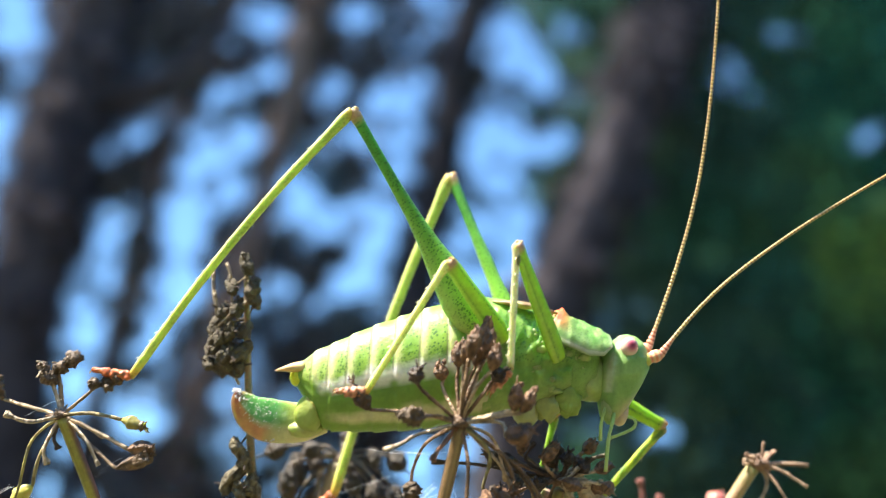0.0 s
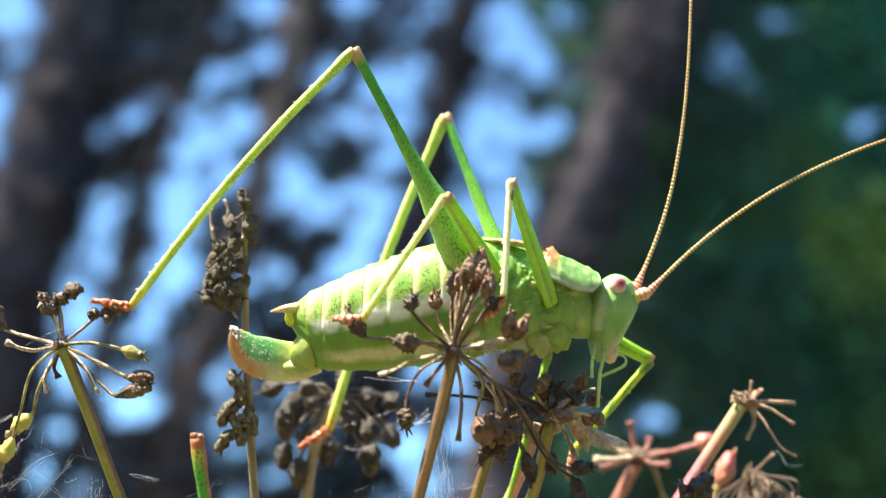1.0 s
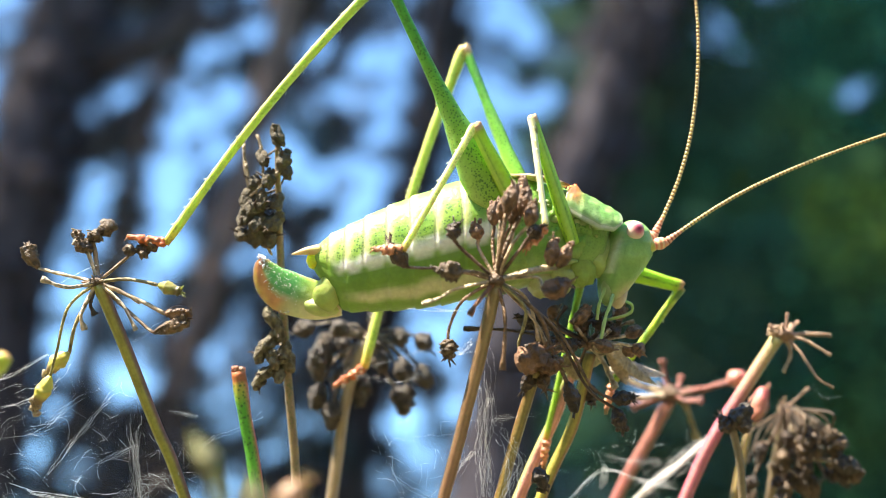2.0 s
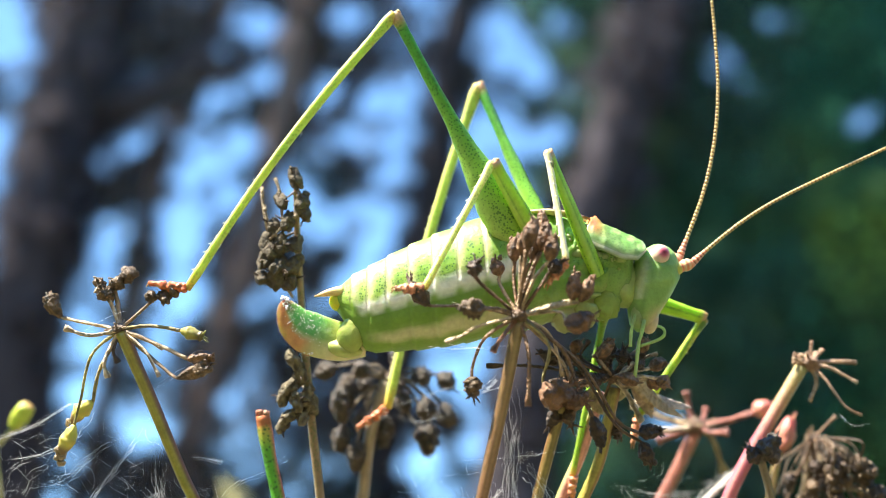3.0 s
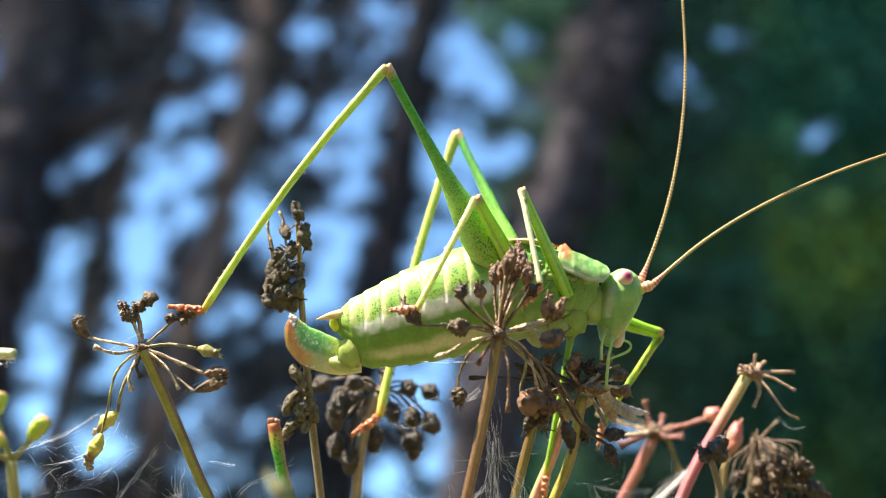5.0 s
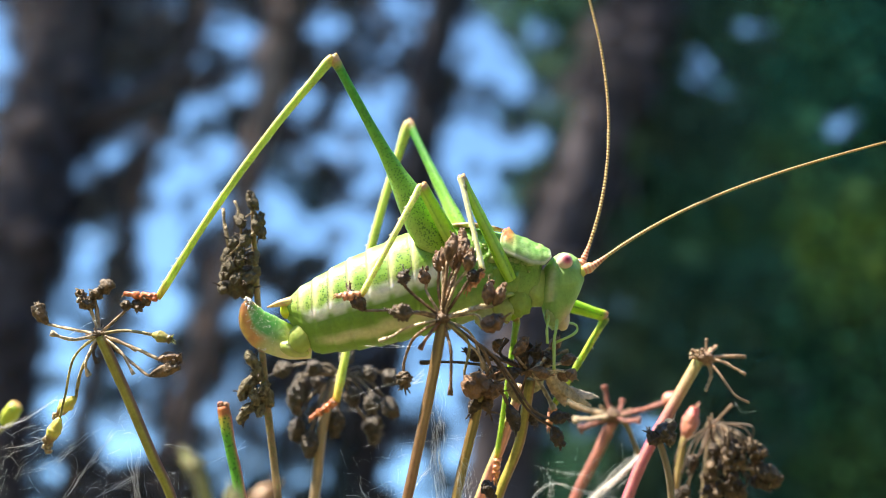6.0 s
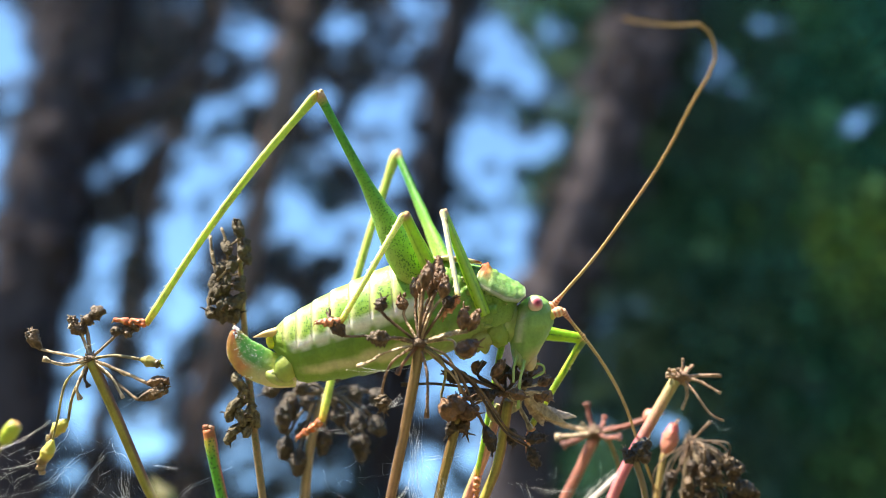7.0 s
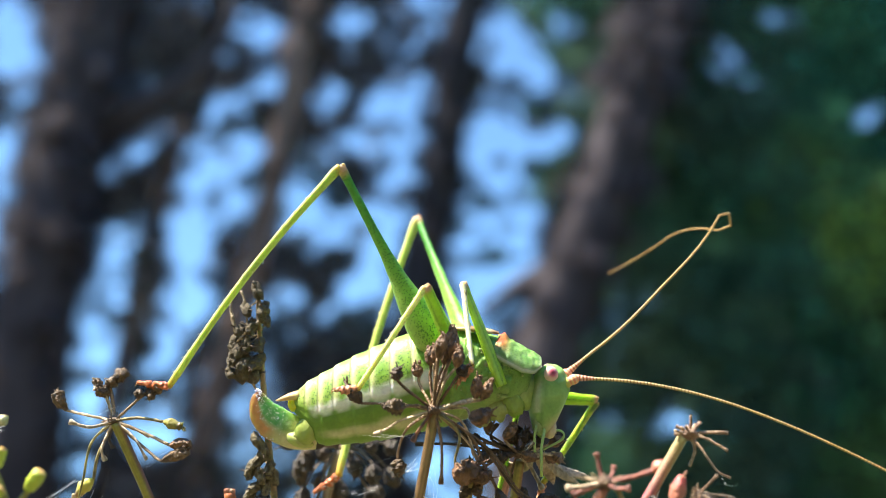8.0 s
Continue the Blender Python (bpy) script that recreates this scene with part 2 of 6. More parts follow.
# Thin places, where some sky comes through.
THIN = [
    (0.01, -0.08, 0.02, 0.04),
    (-0.036, -0.168, 0.018, 0.03), (-0.35, -0.09, 0.04, 0.03), (-0.30, -0.115, 0.03, 0.03), (0.04, -0.12, 0.03, 0.04),
    (-0.391, 0.269, 0.013, 0.016), (-0.407, 0.212, 0.011, 0.006), (-0.309, 0.15, 0.021, 0.012), (-0.276, 0.173, 0.018, 0.01),
    (-0.331, 0.13, 0.012, 0.01), (-0.238, 0.176, 0.012, 0.008), (-0.274, 0.081, 0.017, 0.01), (-0.34, -0.019, 0.019, 0.012),
    (-0.284, -0.022, 0.026, 0.016), (-0.033, 0.194, 0.016, 0.022), (-0.095, 0.146, 0.018, 0.012), (0.102, 0.245, 0.014, 0.019),
    (0.04, 0.181, 0.022, 0.008), (0.034, -0.033, 0.011, 0.006), (-0.062, 0.158, 0.037, 0.063), (-0.175, 0.256, 0.032, 0.021),
]


def leaf_mesh(tree, name, c, hue, gen, short, long):
    """Small bent leaf tufts at the places c, as one mesh of many."""
    n = len(c)
    a = gen.normal(0, 1, (n, 3)) * (1, 0.35, 1)
    a /= np.linalg.norm(a, axis=1, keepdims=True)
    b = np.cross(a, gen.normal(0, 0.35, (n, 3)) + np.array([0, 1.0, 0.3]))
    b /= np.linalg.norm(b, axis=1, keepdims=True)
    length = gen.uniform(short, long, (n, 1))
    width = length * gen.uniform(0.6, 0.9, (n, 1))
    bend = np.cross(a, b) * width * 0.3
    ring = [c + (a * math.cos(g) * length + b * math.sin(g) * width) for g in (0, 1.047, 2.094, 3.142, 4.189, 5.236)]
    verts = np.stack([c + bend] + ring, 1).reshape(-1, 3)
    me = bpy.data.meshes.new(name)
    me.vertices.add(7 * n)
    me.vertices.foreach_set("co", verts.ravel())
    fan = np.array([[0, k, k % 6 + 1] for k in range(1, 7)]).ravel()
    me.loops.add(18 * n)
    me.loops.foreach_set("vertex_index", (np.arange(n)[:, None] * 7 + fan).ravel())
    me.polygons.add(6 * n)
    me.polygons.foreach_set("loop_start", np.arange(0, 18 * n, 3))
    me.update(calc_edges=True)
    rgba = np.repeat(np.concatenate([hue, np.full((n, 1), 0.25)], 1), 7, axis=0)
    rgba[::7, 3] = 1.0
    me.color_attributes.new("pigment", "FLOAT_COLOR", "POINT").data.foreach_set("color", rgba.astype(np.float32).ravel())
    me.materials.append(LEAF)
    ob = new(name, me)
    ob.parent = tree
    ob["kind"] = "stuff"
    return ob


def shaggy(tree, foot, line, radius, bark, seed):
    """Loose bark flakes and dead twigs that fray a trunk's outline."""
    gen = np.random.default_rng(seed)
    pts = np.array([tuple(p) for p in smooth_path(line, 12)])[10:]
    n = int(500 * max(radius, 0.25))
    i = gen.integers(0, len(pts) - 1, n)
    u = gen.random((n, 1))
    c = pts[i] * (1 - u) + pts[i + 1] * u
    angle = gen.uniform(0, 2 * math.pi, n)
    r = radius * (0.6 + np.abs(gen.normal(0, 0.12, n)))
    c = c + np.stack([np.cos(angle) * r, np.sin(angle) * r, np.zeros(n)], -1) - np.array(foot)
    hue = np.array(bark[0]) + (np.array(bark[1]) - np.array(bark[0])) * gen.uniform(0.25, 0.75, (n, 1))
    leaf_mesh(tree, "loose_bark", c, hue, gen, 0.06 + 0.2 * radius, 0.09 + 0.4 * radius)


# The default bark tones are darkened in place of the crowns' shade.
def pine(label, far, line, radius, crown_at, leaves, tint, boughs=(), bark=((0.034, 0.032, 0.042), (0.074, 0.064, 0.072))):
    """A pine: a bare leaning trunk along slopes of the shot, its boughs, and a crown of small leaf tufts with gaps."""
    pts = [V(far * sx, far, far * sz) for sx, sz in line]
    low = pts[0] + (pts[0] - pts[1]).normalized() * 0.1
    foot = Vector((low.x - 0.12 * low.z, low.y, -0.1))
    tree = thing("pine_tree", foot, label, "tree", "pines behind")
    s = Shape()
    line3 = [foot, foot.lerp(pts[0], 0.5)] + pts + [pts[-1] + (pts[-1] - pts[-2]) * 0.9]
    brown = lambda u, a: mixed(bark[0], bark[1], min(max(0.5 + 0.9 * noise.noise(Vector((u * 30, a * 6, far))), 0), 1))
    s.tube(line3, [(0, radius * 0.85), (0.3, radius * 0.75), (1, radius * 0.55)], brown, sides=18, steps=8, rough=0.12, seed=far)
    part("trunk", s, BARK, tree, base=foot)
    shaggy(tree, foot, line3, radius, bark, int(far))
    for rows, r in boughs:
        b = Shape()
        b.tube([V(far * sx, far * (1 + 0.004 * i), far * sz) for i, (sx, sz) in enumerate(rows)], [(0, r), (1, r * 0.35)], brown, sides=10, steps=5, rough=0.2, seed=r * 99)
        part("bough", b, BARK, tree, base=foot)
    if leaves:
        x0, x1, z0, z1 = crown_at
        gaps = np.array(GAPS_LEFT + GAPS_RIGHT + GAPS_LOW + GAPS_EAST)
        gen = np.random.default_rng(int(far) + leaves)
        sx, sz = gen.uniform(x0, x1, leaves), gen.uniform(z0, z1, leaves)
        d, open_air = np.full(leaves, 9.0), np.zeros(leaves)
        for gx, gz, rx, rz in gaps:
            d = np.minimum(d, ((sx - gx) / (rx * 1.25)) ** 2 + ((sz - gz) / (rz * 1.25)) ** 2)
        for gx, gz, rx, rz in THIN:
            open_air = np.maximum(open_air, np.clip(1.5 - ((sx - gx) / rx) ** 2 - ((sz - gz) / rz) ** 2, 0, 1))
        rim = np.clip(np.minimum(sx - x0, x1 - sx) / (0.12 if x1 > 0.3 else 0.06), 0, 1)
        slant = np.array([noise.noise(Vector(((0.8 * p + 0.6 * q) * 11, (0.8 * q - 0.6 * p) * 34, 6.0))) for p, q in zip(sx, sz)])
        airy = 0.88 * np.clip((slant + 0.17) / 0.32, 0, 1) * np.clip(1 + (sz + 0.04) / 0.1, 0.84, 1) * (1 - 0.2 * np.clip((sz - 0.13) / 0.06, 0, 1)) if x1 < 0.3 else 0.0
        u = np.clip((d + np.where(sx > 0.2, 1.5 * slant, 0.0) - 0.55) / 0.95, 0, 1)
        veil = np.where(sx > 0.2, 0.36, 0.045) * np.clip(d / 0.4, 0.3, 1) * rim
        keep = gen.random(leaves) < np.maximum(u * u * (3 - 2 * u) * rim * (1 - airy) * (1 - 0.95 * open_air), veil)
        sx, sz = sx[keep], sz[keep]
        n = len(sx)
        y = far * gen.uniform(1.02, 1.3, n)
        c = np.stack([y * sx, y, y * sz], -1) * 0.01
        turn_m = np.array(VIEW.to_3x3())
        c = c @ turn_m.T + np.array(VIEW.translation) - np.array(foot)
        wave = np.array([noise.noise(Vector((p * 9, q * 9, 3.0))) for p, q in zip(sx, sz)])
        # A sunlit patch put into the leaf colour, darker above and below.
        leaf_light = 0.9 * np.exp(-((sx - 0.37) / 0.09) ** 2 - ((sz - 0.045) / 0.05) ** 2) - 0.35 * np.clip(-sz / 0.1, 0, 1) - 0.5 * np.clip((sz - 0.1) / 0.08, 0, 1)
        k = np.clip(0.36 + 1.2 * wave + leaf_light, 0, 1)[:, None]
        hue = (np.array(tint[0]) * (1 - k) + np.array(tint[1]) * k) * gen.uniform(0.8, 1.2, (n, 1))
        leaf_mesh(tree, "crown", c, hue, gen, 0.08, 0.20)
    return tree


def build_pines():
    dark, olive, brown = (0.038, 0.092, 0.080), (0.13, 0.23, 0.055), (0.082, 0.078, 0.082)
    # Rosy bark tones with the trunks' sunlit patches put into the colour.
    rosy_lit = ((0.10, 0.085, 0.088), (0.28, 0.20, 0.18))
    pine("broad dark pine trunk with a low side bough", 900, [(-0.447, -0.20), (-0.412, 0.0), (-0.39, 0.085), (-0.371, 0.164), (-0.341, 0.298)], 0.47,
         (-0.80, -0.24, -0.32, 0.62), 14000, (brown, dark), [([(-0.36, 0.172), (-0.274, 0.213), (-0.235, 0.243), (-0.209, 0.29)], 0.13)])
    pine("slender brown pine trunk in a thin grove", 1000, [(-0.275, -0.20), (-0.231, -0.041), (-0.188, 0.085), (-0.152, 0.233), (-0.139, 0.286)], 0.18,
         (-0.36, -0.06, -0.32, 0.62), 11000, (brown, dark), bark=rosy_lit)
    pine("thin reddish pine stem in a thin grove", 1050, [(-0.37, -0.20), (-0.318, -0.004), (-0.284, 0.116), (-0.259, 0.185), (-0.235, 0.25)], 0.13,
         (0, 0, 0, 0), 0, (brown, dark), bark=rosy_lit)
    pine("slender dark pine trunk in a thin grove", 1100, [(-0.095, -0.20), (-0.055, -0.04), (-0.033, 0.055), (-0.019, 0.118), (-0.007, 0.198), (0.014, 0.277)], 0.29,
         (-0.18, 0.14, -0.32, 0.62), 12000, (brown, dark))
    pine("dark leaning pine trunk with a drooping bough", 850, [(0.035, -0.20), (0.064, -0.071), (0.107, 0.042), (0.137, 0.109), (0.174, 0.203), (0.199, 0.266)], 0.38,
         (0.04, 0.33, -0.32, 0.62), 8500, ((0.036, 0.076, 0.052), (0.03, 0.11, 0.062)), [([(0.122, 0.041), (0.047, 0.006), (0.009, -0.016)], 0.12)])
    pine("dense green pine with a lit patch coloured into its lower crown", 1000, [(0.46, -0.30), (0.47, 0.0), (0.475, 0.3)], 0.15,
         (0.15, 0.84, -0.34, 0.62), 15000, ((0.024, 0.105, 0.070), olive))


def build_backdrop():
    """The edge of a dense wood far behind, with ragged holes."""
    s, nx, nz, far = Shape(), 130, 100, 1500
    gaps = np.array(GAPS_LEFT + GAPS_RIGHT + GAPS_LOW + GAPS_EAST)
    grid = {}
    for j in range(nz + 1):
        for i in range(nx + 1):
            sx, sz = 0.13 + 1.1 * i / nx, -0.5 + 1.25 * j / nz
            n = noise.noise(Vector((sx * 14, sz * 14, 8.0)))
            m = noise.noise(Vector((sx * 45, sz * 45, 2.0)))
            y = far * (1 + 0.05 * n + 0.03 * m)
            grid[i, j] = len(s.verts)
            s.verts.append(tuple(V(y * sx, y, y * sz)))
            # Lit patches are put into the leaf colour and fade out higher up.
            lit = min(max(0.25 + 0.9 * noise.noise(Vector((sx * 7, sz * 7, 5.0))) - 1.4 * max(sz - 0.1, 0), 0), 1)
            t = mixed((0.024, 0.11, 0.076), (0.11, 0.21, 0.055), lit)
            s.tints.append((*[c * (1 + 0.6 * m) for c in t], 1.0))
    for j in range(nz):
        for i in range(nx):
            sx, sz = 0.13 + 1.1 * (i + 0.5) / nx, -0.5 + 1.25 * (j + 0.5) / nz
            edge = 0.13 + 0.05 + 0.06 * noise.noise(Vector((sz * 9, 1.0, 0.0)))
            d = (((sx - gaps[:, 0]) / (gaps[:, 2] * 1.25)) ** 2 + ((sz - gaps[:, 1]) / (gaps[:, 3] * 1.25)) ** 2).min()
            if sx > edge and d + 1.5 * noise.noise(Vector((sx * 40, sz * 40, 4.0))) > 0.8:
                s.faces.append((grid[i, j], grid[i + 1, j], grid[i + 1, j + 1], grid[i, j + 1]))
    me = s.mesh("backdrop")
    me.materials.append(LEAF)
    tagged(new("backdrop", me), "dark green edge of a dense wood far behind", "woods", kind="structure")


def build_unseen_wood():
    """Unseen ragged dark green wall of crowns, added round the sides and behind to cut skylight."""
    s, na, nz = Shape(), 150, 26
    for j in range(nz + 1):
        for i in range(na + 1):
            a = radians(52 + (308 - 52) * i / na)
            n = noise.noise(Vector((math.cos(a) * 5, math.sin(a) * 5, j * 0.35)))
            top = 7.0 + 2.2 * noise.noise(Vector((math.cos(a) * 4, math.sin(a) * 4, 2.0))) + 1.2 * noise.noise(Vector((math.cos(a) * 15, math.sin(a) * 15, 4.0)))
            r = 15.0 + 1.6 * n + 0.6 * noise.noise(Vector((math.cos(a) * 16, math.sin(a) * 16, j * 1.3)))
            p = VIEW.to_3x3() @ Vector((math.sin(a) * r, math.cos(a) * r, 0))
            s.verts.append((p.x, p.y, -0.1 + top * j / nz))
            lit = min(max(0.3 + 0.8 * noise.noise(Vector((a * 6, j * 0.5, 5.0))), 0), 1)
            s.tints.append((*mixed((0.024, 0.075, 0.045), (0.09, 0.15, 0.045), lit), 1.0))
    for j in range(nz):
        for i in range(na):
            k = j * (na + 1) + i
            s.faces.append((k, k + 1, k + na + 2, k + na + 1))
    me = s.mesh("backdrop")
    me.materials.append(LEAF)
    tagged(new("backdrop", me), "unseen dark green wall of woods added to cut skylight", "woods", kind="structure")


build_ground()
build_pines()
build_backdrop()
build_unseen_wood()


# ---- the dry plants ----
BROWN, DARK, PALE = (0.23, 0.135, 0.076), (0.07, 0.046, 0.033), (0.58, 0.45, 0.30)
OLIVE, YELLOW, RUST = (0.25, 0.23, 0.06), (0.50, 0.43, 0.09), (0.33, 0.14, 0.06)
MM = 0.001


def to_ground(points):
    """Carries a stem's line on down to the ground, where it straightens up."""
    d, p, step = (points[-1] - points[-2]).normalized(), points[-1], 0.008
    out = list(points)
    while p.z > 0:
        d = d.lerp(Vector((0, 0, -1)), 0.16).normalized()
        p = p + d * step
        out.append(p)
        step *= 1.45
    return out


def stem_of(owner, points, radius, tint, base, mat=None, name="stem", label=""):
    s = Shape()
    s.tube(points, radius, tint, sides=24, steps=10, rough=0.09, seed=points[0].x * 300)
    return part(name, s, mat or STEM, owner, label, base=base)


def plant(name, label, category, stem_points, radius, tint, group="", mat=None):
    """A thing that stands on the ground with one stem."""
    pts = to_ground([V(*p) for p in stem_points])
    ob = thing(name, pts[-1], label, category, group)
    stem_of(ob, pts, radius, tint, pts[-1], mat)
    return ob, pts[-1]


def fruit(owner, base, a, b, kind, seed):
    """One dry fruit or bud from a to b, by its kind."""
    r, tint, rough, mat = {
        "brown": (0.48, (0.28, 0.155, 0.085), 0.14, DRY), "dark": (0.52, (0.085, 0.055, 0.038), 0.4, DRY), "big": (0.74, (0.24, 0.125, 0.068), 0.14, DRY), "cup": (0.55, (0.20, 0.12, 0.06), 0.3, DRY),
        "clump": (0.56, (0.19, 0.125, 0.075), 0.7, DRY), "yellow": (0.58, YELLOW, 0.22, FRESH), "green": (0.50, (0.30, 0.27, 0.08), 0.2, FRESH),
        "point": (0.56, (0.15, 0.09, 0.055), 0.25, DRY), "round": (0.58, (0.16, 0.105, 0.06), 0.5, DRY), "pink": (0.8, (0.55, 0.22, 0.16), 0.2, FRESH),
        "far": (0.78, (0.085, 0.064, 0.046), 0.35, DRY), "lime": (0.78, (0.42, 0.50, 0.06), 0.2, FRESH), "plump": (0.95, (0.25, 0.13, 0.07), 0.25, DRY), "dun": (0.5, (0.33, 0.31, 0.15), 0.3, FRESH), "rust": (0.72, (0.36, 0.20, 0.10), 0.3, FRESH)}[kind]
    r *= MM
    if kind in ("brown", "far"):
        b = b + (b - a) * 0.3
    axis = b - a
    if axis.length < 1.9 * r:
        axis = axis.normalized() * 1.9 * r
        b = a + axis
    rng = random.Random(int(seed * 1000) + 7)
    s = Shape()
    shade = lambda u, w: mixed(tint, tuple(c * 0.3 for c in tint), min(max(0.5 + 1.2 * noise.noise(Vector((u * 5 + seed, w * 9, seed * 3))), 0), 1))
    if kind == "clump":
        for i in range(7):
            one = Shape()
            c = a + axis * rng.uniform(0.05, 1.0) + Vector([rng.uniform(-0.5, 0.5) * r for _ in range(3)])
            one.lump(c, [r * rng.uniform(0.55, 0.9) for _ in range(3)], shade, 0.75, seed + i, detail=2.4, sides=14, rows=11)
            part("fruit", one, mat, owner, base=base)
        for i in range(3):
            one = Shape()
            d = Vector((rng.uniform(-1, 1), rng.uniform(-1, 1), rng.uniform(-0.6, 1))).normalized()
            c = a + axis * rng.uniform(0.2, 1)
            one.tube([c, c + d * r, c + d * r * 1.6 + Vector((0, 0, -0.3 * r))], 0.06 * MM, PALE, sides=5)
            part("bristle", one, mat, owner, base=base)
        return
    if kind != "clump":
        body = {"cup": [(0, 0.25), (0.3, 0.7), (0.75, 1.0), (1, 0.95)], "point": [(0, 0.3), (0.3, 0.95), (0.6, 0.9), (1, 0.12)],
                "round": [(0, 0.4), (0.3, 1), (0.7, 1), (1, 0.5)], "big": [(0, 0.35), (0.14, 0.72), (0.36, 0.92), (0.55, 0.8), (0.7, 0.9), (0.88, 0.62), (1, 0.3)], "plump": [(0, 0.5), (0.2, 0.95), (0.42, 1.0), (0.55, 0.7), (0.72, 0.88), (0.9, 0.7), (1, 0.35)], "yellow": [(0, 0.25), (0.2, 0.7), (0.5, 1), (0.75, 0.75), (1, 0.35)],
                "lime": [(0, 0.35), (0.12, 0.8), (0.5, 1.0), (0.85, 0.95), (0.97, 0.8), (1, 0.45)], "green": [(0, 0.35), (0.35, 1), (0.6, 0.8), (0.78, 0.6), (0.9, 0.75), (1, 0.3)]}.get(kind, [(0, 0.3), (0.25, 0.85), (0.55, 1.0), (0.8, 0.75), (1, 0.4)])
        end = shade
        if kind in ("yellow", "green", "lime", "pink"):
            tip = {"yellow": (0.2, 0.13, 0.07), "green": (0.12, 0.09, 0.04), "lime": (0.5, 0.2, 0.12), "pink": (0.6, 0.16, 0.15)}[kind]
            end = lambda u, w: mixed(tint, tip, min(max((u - (0.86 if kind == "lime" else 0.62)) * 5, 0), 1))
        bend = axis.orthogonal().normalized() * r * rng.uniform(-0.25, 0.25)
        s.tube([a, a.lerp(b, 0.5) + bend, b], [(u, q * r) for u, q in body], end, sides=26, steps=9, rough=rough, seed=seed, ribs=0.13 if mat is DRY else 0.03)
        for i in range({"lime": 0, "yellow": 0, "far": 1, "big": 3, "plump": 4, "brown": 1}.get(kind, 4)):
            d = (axis.normalized() + Vector([rng.uniform(-0.8, 0.8) for _ in range(3)])).normalized()
            p = b - axis * 0.1
            one = Shape()
            one.tube([p, p + d * r * 0.8, p + d * r * rng.uniform(0.9, 1.5)], [(0, 0.12 * MM), (1, 0.04 * MM)], tuple(c * 0.7 for c in tint), sides=5)
            part("bristle", one, mat, owner, base=base)
        if kind == "yellow":
            for i in range(6):
                c = b + Vector([rng.uniform(-0.5, 0.5) * r for _ in range(3)]) + axis.normalized() * r * rng.uniform(-0.3, 0.5)
                one = Shape()
                one.lump(c, [r * rng.uniform(0.25, 0.5) for _ in range(3)], lambda u, w: mixed((0.20, 0.13, 0.07), (0.55, 0.44, 0.28), 0.5 + 0.9 * noise.noise(Vector((u * 5, w * 7, seed)))), 0.9, seed + i, detail=2.4)
                part("dry_petal", one, DRY, owner, base=base)
        if kind in ("brown", "big", "round", "dark", "cup"):
            for i in range(3):
                c = b - axis * 0.12 + Vector([rng.uniform(-0.6, 0.6) * r for _ in range(3)])
                one = Shape()
                one.lump(c, [r * rng.uniform(0.25, 0.45) for _ in range(3)], shade, 0.35, seed + i, detail=1.5)
                part("fruit_tip", one, mat, owner, base=base)
    part("bud" if mat is FRESH else "fruit", s, mat, owner, base=base)


class Umbel:
    """Spokes that spring from one point at the top of a stem, most of them with a fruit."""

    def __init__(self, name, label, centre, stem, radius, tint, group="", spoke=0.135, hub=0.5):
        self.thing, self.base = plant(name, label, "plant", stem, radius, tint, group)
        self.centre, self.spoke, self.count = V(*centre), spoke, 0
        s = Shape()
        rng = random.Random(len(label))
        s.lump(self.centre, (hub * MM, hub * MM, hub * MM * 0.9), mixed(BROWN, DARK, 0.6), 0.5, 3.1, detail=2.2)
        part("hub", s, DRY, self.thing, base=self.base)
        for i in range(9):
            d = Vector((rng.uniform(-1, 1), rng.uniform(-1, 1), rng.uniform(-0.5, 0.9))).normalized()
            one = Shape()
            one.tube([self.centre, self.centre + d * hub * MM * rng.uniform(1.2, 2.4)], [(0, 0.16 * MM), (1, 0.05 * MM)], mixed(BROWN, PALE, rng.random()), sides=6)
            part("bract", one, DRY, self.thing, base=self.base)

    def ray(self, kind, *points, tint=None, thick=1.0):
        self.count += 1
        pts = [self.centre] + [V(*p) for p in points]
        seed = self.count * 1.37 + points[0][0]
        rng = random.Random(self.count * 31 + int(abs(points[-1][0]) * 100))
        tone = tint or mixed(PALE, BROWN, rng.uniform(0.15, 1.0) if kind != "dark" else 1.0)
        if kind == "dark":
            tone = mixed(BROWN, DARK, rng.uniform(0.2, 0.8))
        r = self.spoke * MM * thick * rng.uniform(0.85, 1.2)
        line = pts if kind in ("bare", "pale") else pts[:-1]
        if len(line) < 2:
            line = pts
        end = 1.5 if kind in ("bare", "pale") else 0.9
        s = Shape()
        # Sunlit and shaded sides are striped into the spoke's colour.
        lit, dim = tuple(min(c * 1.35, 0.8) for c in tone), tuple(c * 0.28 for c in tone)
        colour = lambda u, w: mixed(lit, dim, min(max(0.42 + 0.3 * math.cos(4 * math.pi * w + seed) + 0.7 * noise.noise(Vector((u * 9 + seed, w * 4, seed))), 0), 1))
        s.tube(line, [(0, r * 1.25), (0.2, r * 0.9), (0.85, r * 0.85), (0.95, r * end), (1, r * 0.9 * end)], colour, sides=14, steps=9, rough=0.35, seed=seed, flat=rng.uniform(0.6, 1.0))
        part("spoke", s, DRY, self.thing, base=self.base)
        if kind not in ("bare", "pale"):
            fruit(self.thing, self.base, pts[-2], pts[-1], kind, seed)


